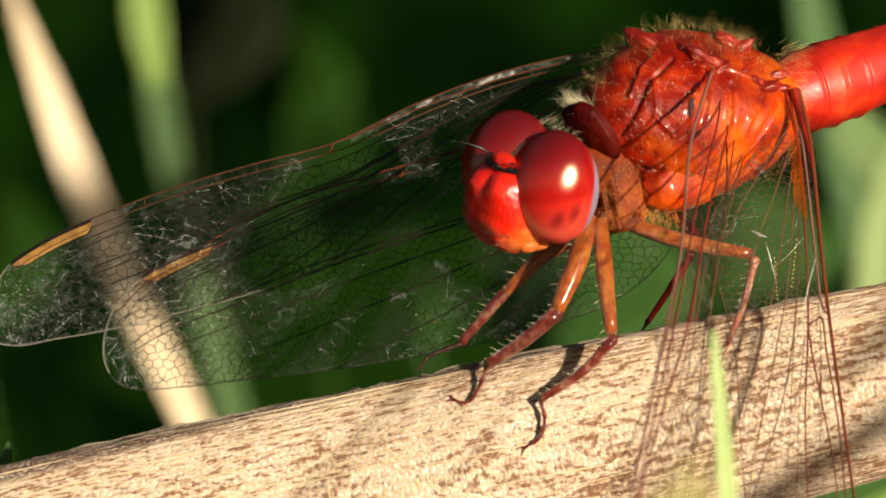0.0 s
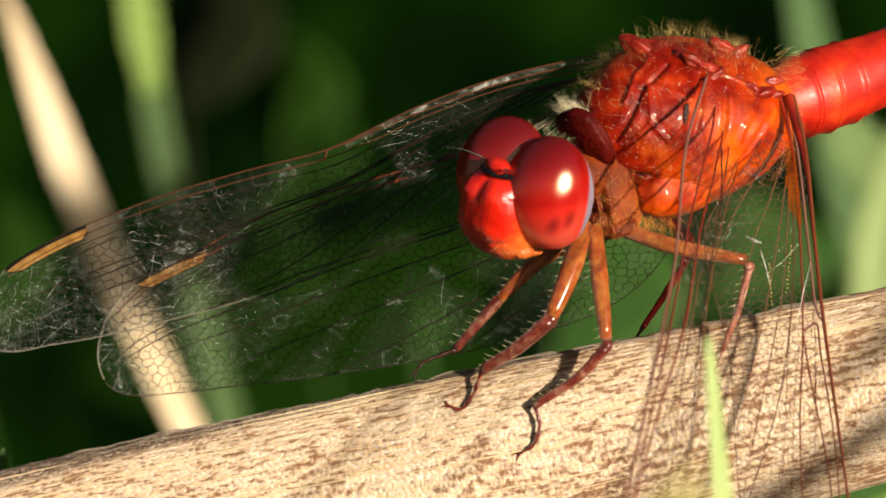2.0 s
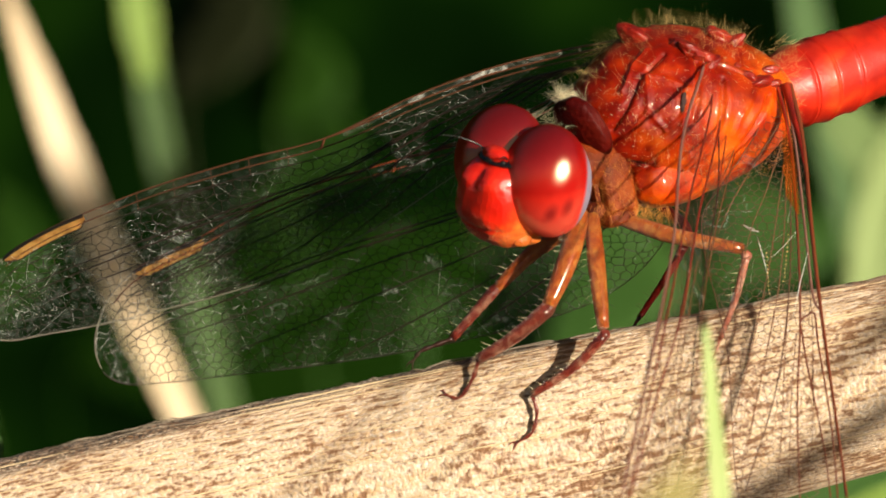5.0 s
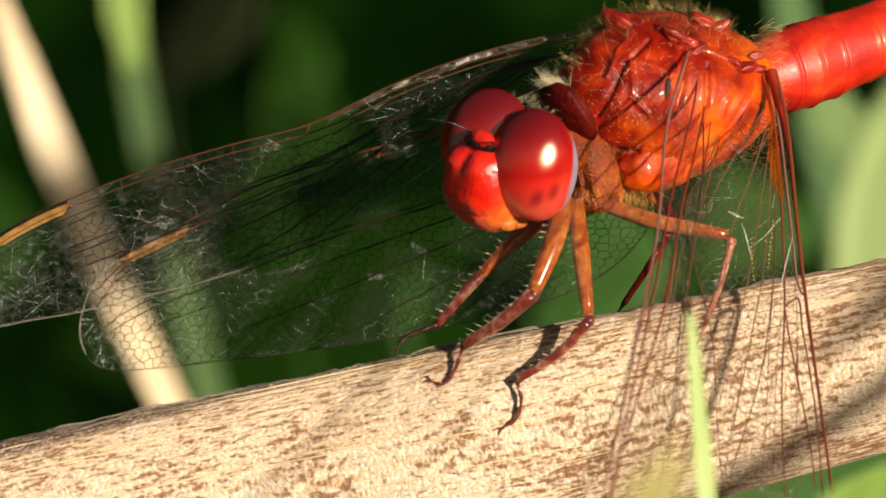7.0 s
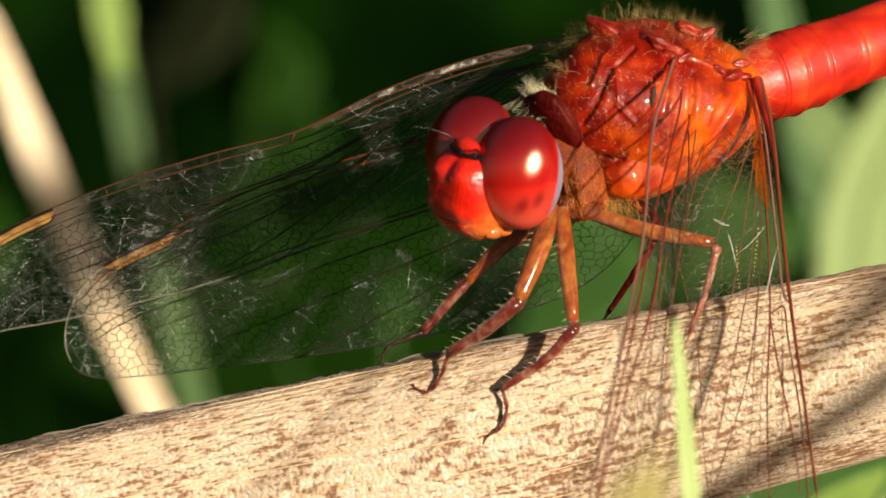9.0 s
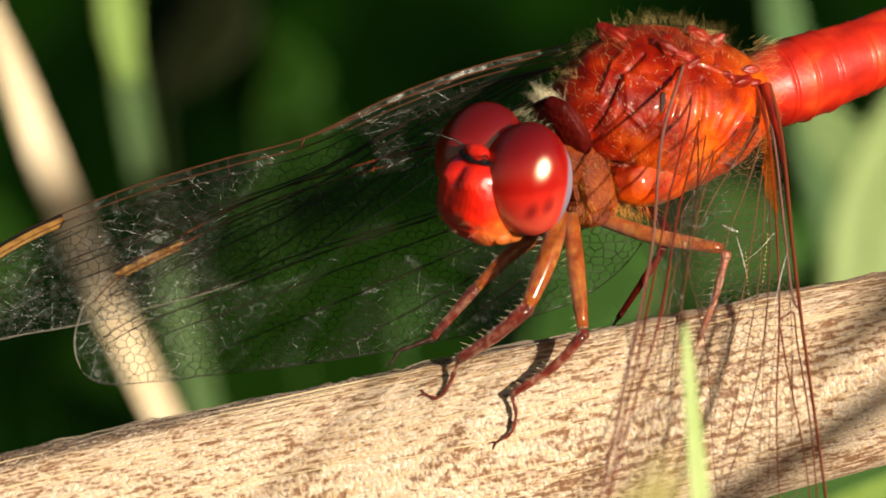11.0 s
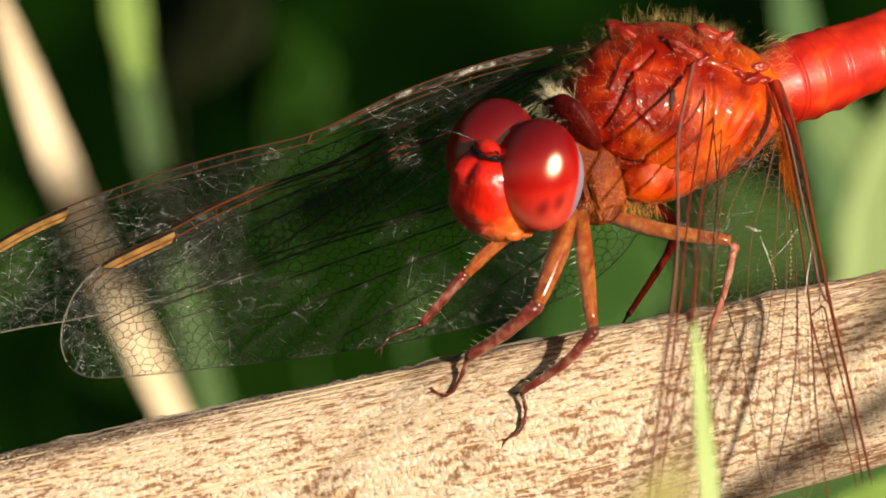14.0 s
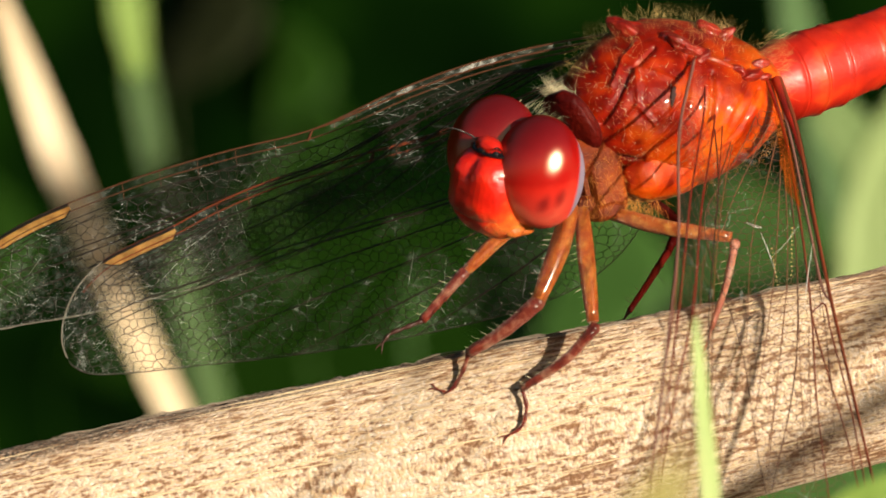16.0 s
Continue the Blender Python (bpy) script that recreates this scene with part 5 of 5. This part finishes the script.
# ---------------------------------------------------------------- body hair
def make_body_hair():
    rnd = random.Random(21)
    roots = []
    while len(roots) < 760:
        v = Vector((rnd.uniform(-1, 1), rnd.uniform(-1, 1), rnd.uniform(-0.2, 1))).normalized()
        if v.z < 0.35 + 0.4 * abs(v.y) * rnd.random() or noise.noise(v * 3.0) < -0.12 or (v.x < -0.35 and rnd.random() < 0.7):
            continue
        p = body(v.x * 5.5 - 0.9 * v.z, v.y * 3.2, v.z * 3.9 + 0.4 * v.z * math.cos(v.x * 2.2))
        roots.append((p, A * (v.x * 0.6 - 0.25 + rnd.uniform(-.3, .3)) + L * (v.y + rnd.uniform(-.2, .2)) + U * (v.z + 0.3)))
    bm = bmesh.new()
    hairs(bm, roots, 0.00080, 0.0000034, 1.0, 22)
    part("body_hair", bm, M_HAIR, thorax, "fine golden hair")
    roots = []
    for k in range(800):
        v = Vector((rnd.uniform(-1, 1), rnd.uniform(0.2, 1), rnd.uniform(-1, 0.4))).normalized()
        roots.append((body(v.x * 5.5 - 0.9 * v.z, v.y * 3.5, v.z * 3.9), A * rnd.uniform(-.6, .6) + L * 0.8 + U * rnd.uniform(-.7, .5)))
    bm = bmesh.new()
    hairs(bm, roots, 0.00046, 0.0000048, 0.5, 23)
    part("body_hair", bm, M_GINGER, thorax, "short golden hair")
    roots = []
    for k in range(520):
        v = Vector((rnd.uniform(-1, 0.8), rnd.uniform(0.3, 1), rnd.uniform(-0.9, 0.6))).normalized()
        roots.append((body(v.x * 5.6 - 0.9 * v.z, v.y * 3.6, v.z * 3.9), A * rnd.uniform(-.9, .3) + L * 0.5 + U * rnd.uniform(-.7, .8)))
    bm = bmesh.new()
    hairs(bm, roots, 0.00026, 0.0000075, 0.3, 26)
    part("flank_bristle", bm, M_PALEHAIR, thorax, "short pale bristles")
    roots = []
    for k in range(230):
        c = mm(15.55, 6.50, 9.18).lerp(mm(15.75, 5.50, 5.51), rnd.random())
        roots.append((c + mm(rnd.uniform(-.6, .7), rnd.uniform(-1.2, .4), rnd.uniform(-.2, .2)), Vector((0.7 + rnd.uniform(-.5, .4), rnd.uniform(-.6, .2), rnd.uniform(-.5, .7)))))
    bm = bmesh.new()
    hairs(bm, roots, 0.0007, 0.0000055, 0.5, 27)
    part("waist_hair", bm, M_HAIR, thorax)
    roots = []
    for k in range(260):
        c = mm(7.95, 1.90, 2.55) + (A * rnd.uniform(-1.5, 0.8) + L * 0.66 + U * rnd.uniform(-1.5, 1.5)) * 0.001
        roots.append((c, A * rnd.uniform(-.8, .4) + L * 0.6 + U * rnd.uniform(-1.0, .3)))
    bm = bmesh.new()
    hairs(bm, roots, 0.0006, 0.0000050, 0.5, 31)
    part("coxa_hair", bm, M_GINGER, thorax)
    # pale collar tuft behind the head
    roots = []
    for k in range(220):
        c = mm(5.70, 2.60, 6.46).lerp(mm(6.67, 1.00, 5.92), rnd.random())
        roots.append((c + mm(rnd.uniform(-.3, .3), rnd.uniform(-.6, .9), rnd.uniform(-.3, .3)), Vector((-0.7 + rnd.uniform(-.5, .5), rnd.uniform(-.5, .3), 0.8 + rnd.uniform(-.4, .3)))))
    bm = bmesh.new()
    hairs(bm, roots, 0.0010, 0.000008, 0.5, 24)
    part("collar_hair", bm, M_PALEHAIR, thorax, "pale hair tuft")
    roots = []
    for k in range(220):
        c = mm(6.93, 1.40, 1.41).lerp(mm(10.51, 3.00, 1.41), rnd.random())
        roots.append((c + mm(rnd.uniform(-.5, .5), rnd.uniform(-1.0, .5), rnd.uniform(-.2, .5)), Vector((rnd.uniform(-.6, .6), rnd.uniform(-.8, .1), -0.8))))
    bm = bmesh.new()
    hairs(bm, roots, 0.00075, 0.00001, 0.5, 25)
    part("belly_hair", bm, M_GINGER, thorax)


make_body_hair()


# ---------------------------------------------------------------- grass and stems
def make_blade_thing(name, pts, widths, mat, label, category, group="", thick=0.16, face=Vector((0.3, -1, 0))):
    """A grass blade or stem: a tapering, slightly keeled strip with thickness, rooted in the ground."""
    bm = bmesh.new()
    line = spline(pts, 8)
    wd = lerp_list(widths, 8)
    rings = []
    n = 12
    for i, p in enumerate(line):
        d = (line[min(i + 1, len(line) - 1)] - line[max(i - 1, 0)]).normalized()
        s = d.cross(face).normalized()
        nrm = s.cross(d).normalized()
        w = wd[i] * 0.001
        ring = []
        for k in range(n):
            a = k * math.tau / n
            ca, sa = math.cos(a), math.sin(a)
            ring.append(bm.verts.new(p + s * ca * w + nrm * (sa * w * thick + (abs(ca) - 0.5) * w * 0.25)))
        rings.append(ring)
    for a, b in zip(rings, rings[1:]):
        for k in range(n):
            bm.faces.new((a[k], a[(k + 1) % n], b[(k + 1) % n], b[k]))
    bm.faces.new(rings[0][::-1])
    bm.faces.new(rings[-1])
    blade = tagged(part(name, bm, mat), label, category, group)
    bm = bmesh.new()
    mid = []
    for i, p in enumerate(line):
        d = (line[min(i + 1, len(line) - 1)] - line[max(i - 1, 0)]).normalized()
        s = d.cross(face).normalized()
        mid.append(p - s.cross(d).normalized() * wd[i] * 0.001 * (0.125 - thick))
    tube(bm, mid, [w * 0.00012 for w in wd], 6)
    part("midrib", bm, mat, blade)
    return blade


make_blade_thing("reed_leaf", [mm(-40.16, 300.00, 25.15), mm(-39.13, 300.00, 22.31), mm(-36.70, 300.00, 15.58), mm(-33.85, 300.00, 7.82), mm(-28.57, 300.00, -4.09), mm(-23.24, 300.00, -15.48), mm(-17.29, 300.00, -27.90), mm(-10, 300, -202)], [0.15, 0.55, 1.3, 1.75, 1.65, 1.45, 1.45, 1.7], M_STRAW, "dry tan reed leaf standing behind the perch", "reed leaf")
# two greens paint this stalk's sunlit top and its shaded lower part
grass = make_blade_thing("grass_blade", [mm(-32.69, 430.00, 21.29), mm(-30.67, 430.00, 10.20), mm(-27.18, 430.00, -5.00), mm(-23.06, 430.00, -20.20), mm(-17.99, 430.00, -35.42), mm(-13.97, 430.00, -202)], [1.80, 1.75, 1.75, 1.86, 2.09, 2.09], M_GRASS_SHADED, "grass stalk with painted sunlit upper leaf and shaded lower part", "grass")
upper = make_blade_thing("upper_leaf", [mm(-36.30, 429.00, 46.87), mm(-34.09, 429.00, 31.69), mm(-33.02, 429.00, 24.09), mm(-32.13, 429.00, 18.40)], [1.40, 1.98, 2.04, 1.05], M_GRASS_LIT, "upper leaf painted bright yellow-green as if sunlit", "")
upper.parent = grass
make_blade_thing("grass_blade", [mm(36.28, 380.00, 37.75), mm(38.93, 380.00, 21.26), mm(42.17, 380.00, 8.30), mm(45.70, 380.00, -7.01), mm(70, 380, -202)], [1.2, 2.2, 2.4, 2.4, 2.4], M_GRASS, "dull green grass blade out of focus", "grass")
make_blade_thing("grass_blade", [mm(36.03, 350.00, 17.48), mm(40.25, 350.00, 12.42), mm(45.31, 350.00, 6.24), mm(53.18, 350.00, -6.69), mm(95, 350, -202)], [0.8, 2.4, 3.2, 3.6, 3.2], M_GRASS_MID, "pale green grass blade out of focus", "grass")
make_blade_thing("grass_blade", [mm(54.76, 330.00, 22.92), mm(47.68, 330.00, 10.40), mm(43.87, 330.00, 0.05), mm(50, 330, -202)], [2.0, 4.6, 4.8, 4.0], M_GRASS_SOFT, "pale green grass blade out of focus", "grass")
make_blade_thing("grass_blade", [mm(62, 260, -9), mm(44, 260, -17), mm(22, 260, -28), mm(-10, 260, -80), mm(-22, 260, -202)], [1.0, 3.2, 3.6, 3.0, 2.5], M_GRASS, "green grass blade low behind the reed", "grass")
make_blade_thing("grass_blade", [mm(10.16, -42.00, -3.06), mm(10.31, -42.00, -4.65), mm(10.48, -42.00, -6.78), mm(10.75, -42.00, -9.76), mm(13, -42, -60), mm(16, -44, -202)], [0.10, 0.24, 0.32, 0.38, 0.8, 1.0], M_GRASS_PALE, "pale green grass tip before the reed", "grass")


def make_leaf(at, along, across, label, mat=None):
    """A broad oval leaf with a midrib fold, on a thin stalk that rises from the ground."""
    mat = mat or M_LEAF
    bm = bmesh.new()
    along, across = Vector(along), Vector(across)
    nrm = along.cross(across).normalized()
    rows = []
    for i in range(15):
        t = i / 14
        w = math.sin(math.pi * min(1, t * 0.96 + 0.02)) ** 0.75
        rows.append([bm.verts.new(at + along * (2 * t - 1) + across * w * (k / 4 - 1) + nrm * across.length * (0.25 * abs(k / 4 - 1) * w - 0.3 * (t - 0.5) ** 2)) for k in range(9)])
    for r0, r1 in zip(rows, rows[1:]):
        for k in range(8):
            bm.faces.new((r0[k], r0[k + 1], r1[k + 1], r1[k]))
    base = at - along
    foot = Vector((base.x + 0.03, base.y + 0.02, GROUND - 0.01))
    thing = empty("shrub_sprig", foot, label, "shrub")
    ob = part("leaf", bm, mat, thing)
    ob.modifiers.new("thickness", "SOLIDIFY").thickness = 0.0006
    bm = bmesh.new()
    tube(bm, spline([foot, foot.lerp(base, 0.6) + Vector((0.004, 0, 0)), base, at], 8), lerp_list([0.0016, 0.001, 0.0007, 0.0004], 8), 8)
    part("stalk", bm, mat, thing)
    return thing


make_leaf(mm(-30.15, 1000.00, 33.23), (0.001, 0.006, 0.011), (0.010, -0.008, 0.001), "green shrub leaf far out of focus")
make_leaf(mm(-33.00, 1250.00, 24.50), (0.006, 0.008, 0.013), (0.010, -0.012, 0.001), "green shrub leaf far out of focus")
make_leaf(mm(-36.00, 1450.00, 20.00), (0.014, 0.010, 0.010), (0.010, -0.016, 0.006), "green shrub leaf far out of focus")
make_leaf(mm(-47.27, 1000.00, 44.65), (0.004, 0.008, 0.016), (0.012, -0.012, 0.001), "dull brownish shrub leaf far out of focus", M_LEAF_DULL)
make_leaf(mm(-2.00, 800.00, -11.60), (0.0008, 0.002, 0.0048), (0.0019, -0.0006, 0.0), "yellow-green shrub leaf far out of focus", M_GRASS)
make_leaf(mm(53.27, 900.00, 1.16), (0.003, 0.007, 0.011), (0.018, -0.012, 0.001), "green shrub leaf far out of focus", M_GRASS)
make_leaf(mm(20.60, 700.00, -5.15), (0.0028, 0.007, 0.0135), (0.0156, -0.010, 0.0007), "green shrub leaf far out of focus", M_GRASS)
make_leaf(mm(-84.64, 900.00, -3.05), (0.002, 0.006, 0.014), (0.010, -0.008, 0.001), "green shrub leaf far out of focus")
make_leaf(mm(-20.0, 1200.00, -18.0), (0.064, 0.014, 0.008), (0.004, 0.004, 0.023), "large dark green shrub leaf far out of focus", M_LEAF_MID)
make_blade_thing("grass_blade", [mm(-20.32, 16.00, -9.01), mm(-20.40, 16.00, -9.49), mm(-20.72, 16.00, -10.81), mm(-22.30, 16.00, -14.77), mm(-40, 16, -202)], [0.05, 0.22, 0.4, 0.6, 0.8], M_GRASS, "small green grass tip behind the reed", "grass")
make_blade_thing("grass_blade", [mm(6.39, -125.00, -5.25), mm(5.97, -125.00, -6.15), mm(5.21, -125.00, -7.60), mm(2, -125, -60), mm(-6, -125, -202)], [0.1, 0.5, 0.8, 1.2, 1.5], M_GRASS_DRY, "pale green grass blade close before the lens", "grass")
make_blade_thing("grass_blade", [mm(16.82, -60.00, -8.04), mm(15.64, -60.00, -9.02), mm(14.07, -60.00, -10.59), mm(6, -60, -90), mm(0, -60, -202)], [0.1, 0.7, 1.0, 1.5, 1.5], M_GRASS_LIT, "green grass blade close before the lens", "grass")
make_blade_thing("grass_blade", [mm(54.8, -45, 0.4), mm(61.8, -45, 5.4), mm(75, -46, 8), mm(95, -50, -60), mm(100, -52, -202)], [0.3, 1.0, 1.2, 1.2, 1.2], M_GRASS, "green grass blade beside the perch", "grass")
# blades and a bent leaf beside the view, whose shade falls on the reed and the tan leaf
make_blade_thing("grass_blade", [mm(100, -52, 27.4), mm(58, -45, -0.8), mm(-4, -40, -44), mm(-60, -36, -202)], [0.4, 0.72, 0.9, 1.2], M_GRASS, "green grass blade beside the perch", "grass")
make_blade_thing("grass_blade", [mm(96, -50, 19), mm(58, -45, -6.6), mm(4, -40, -45), mm(-40, -36, -202)], [0.2, 0.3, 0.6, 1.0], M_GRASS, "thin green grass blade beside the perch", "grass")
make_blade_thing("reed_leaf", [mm(85, 62, 24), mm(131, 100, 28), mm(163, 118, 20), mm(215, 150, 0), mm(240, 200, -80), mm(245, 210, -202)], [3.0, 6.8, 6.5, 6.5, 6.0, 4.0], M_STRAW, "bent dry reed leaf beside the perch", "reed leaf")


# ---------------------------------------------------------------- distance
def make_backdrop():
    """A plain far bank of greenery; a faint glow paints its deep shade."""
    m, nt, b = material("shaded_plants_glow")
    co = coords(nt)
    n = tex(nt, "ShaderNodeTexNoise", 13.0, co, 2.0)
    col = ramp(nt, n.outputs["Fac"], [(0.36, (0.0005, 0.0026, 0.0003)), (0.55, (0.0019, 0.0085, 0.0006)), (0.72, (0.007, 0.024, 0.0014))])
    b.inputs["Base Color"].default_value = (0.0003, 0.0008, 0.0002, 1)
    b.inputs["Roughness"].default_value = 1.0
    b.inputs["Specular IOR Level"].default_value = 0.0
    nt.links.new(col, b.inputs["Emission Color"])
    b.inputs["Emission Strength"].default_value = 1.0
    bm = bmesh.new()
    cols = []
    for i in range(49):
        a = radians(-75 + 150 * i / 48)
        cols.append([bm.verts.new((4.0 * math.sin(a), -0.28 + 2.6 * math.cos(a) + 0.02 * noise.noise((i, k, 0)), -0.22 + 2.4 * k / 20)) for k in range(21)])
    for a, b2 in zip(cols, cols[1:]):
        for k in range(20):
            bm.faces.new((a[k], b2[k], b2[k + 1], a[k + 1]))
    return tagged(part("backdrop", bm, m), "dark greenery far behind, its shade painted as a faint glow", "backdrop", kind="structure")


make_backdrop()


# ---------------------------------------------------------------- movement
HEAD_REST = Matrix((HF, HL, HU)).transposed()


def head_pose(dx, dy, dz, forward=None, up=None):
    """The head shifted by millimetres, and turned to look forward with the given crown."""
    turn = Matrix.Identity(3)
    if forward:
        f = Vector(forward).normalized()
        u = Vector(up)
        u = (u - f * u.dot(f)).normalized()
        turn = Matrix((f, u.cross(f), u)).transposed() @ HEAD_REST.transposed()
    return Matrix.Translation(HEAD - ORIGIN[dragonfly] + mm(dx, dy, dz)) @ turn.to_4x4()


def turned(ob, axis, degrees, shift=(0, 0, 0)):
    """A part at its hinge, turned about an axis and shifted by millimetres."""
    m = Matrix.Rotation(radians(degrees), 4, Vector(axis)) if degrees else Matrix.Identity(4)
    return Matrix.Translation(ORIGIN[ob] - ORIGIN[dragonfly] + mm(*shift)) @ m


def between(a, b, t):
    q = a.to_quaternion().slerp(b.to_quaternion(), t)
    return Matrix.Translation(a.translation.lerp(b.translation, t)) @ q.to_matrix().to_4x4()


def motions():
    rest, later, after = head_pose(0, 0, 0), head_pose(0.1, 0, 0.12), head_pose(0.17, 0, 0.17)
    front = head_pose(0.95, -0.6, -0.15, (0.14, -0.98, -0.09), (0.95, 0, 0.28))
    back = head_pose(0.85, -0.6, 0.05, (-0.02, -0.98, 0.08), (0.88, 0, 0.48))
    walk(head, [(0, rest), (4.2, rest), (6.3, later), (12.6, later), (12.65, between(later, front, 0.5)), (12.7, front), (12.8, back), (12.85, between(back, after, 0.6)), (12.9, after), (16, after)])
    for wing, axis, deg, lift in ((near_fore, (0, 1, 0), -4.6, 0), (near_hind, (0, 1, 0), -5.2, 0), (far_fore, (0, 0.30, 1), 1.6, 1.0), (far_hind, (0, 0.09, 1), 6.0, 1.0)):
        a, b = turned(wing, axis, 0), turned(wing, axis, deg, (-0.35 if wing is far_hind else 0, 0, 0))
        rows = [(0, a), (12.6, a), (12.7, b), (16, b)]
        if lift:
            up = lambda d, more: b @ Matrix.Rotation(radians(d), 4, (0, 1, 0)) @ Matrix.Rotation(radians(more), 4, Vector(axis))
            rows = [(0, a), (12.6, a), (12.7, up(lift, 1.0)), (12.8, up(lift, 0.8)), (12.9, up(0.5, 0.2)), (13.0, b), (16, b)]
        walk(wing, rows)
    a, b = turned(fore_leg, (0, 1, 0), 0), turned(fore_leg, (0, 1, 0), 0, (-0.9, 0, 0.5))
    walk(fore_leg, [(0, a), (12.6, a), (12.7, b), (16, b)])
    a, b = turned(hind_leg, (0, 1, 0), 0), turned(hind_leg, (0, 1, 0), -2.2, (-0.12, 0, 0.03))
    walk(hind_leg, [(0, a), (12.6, a), (12.7, b), (16, b)])


motions()
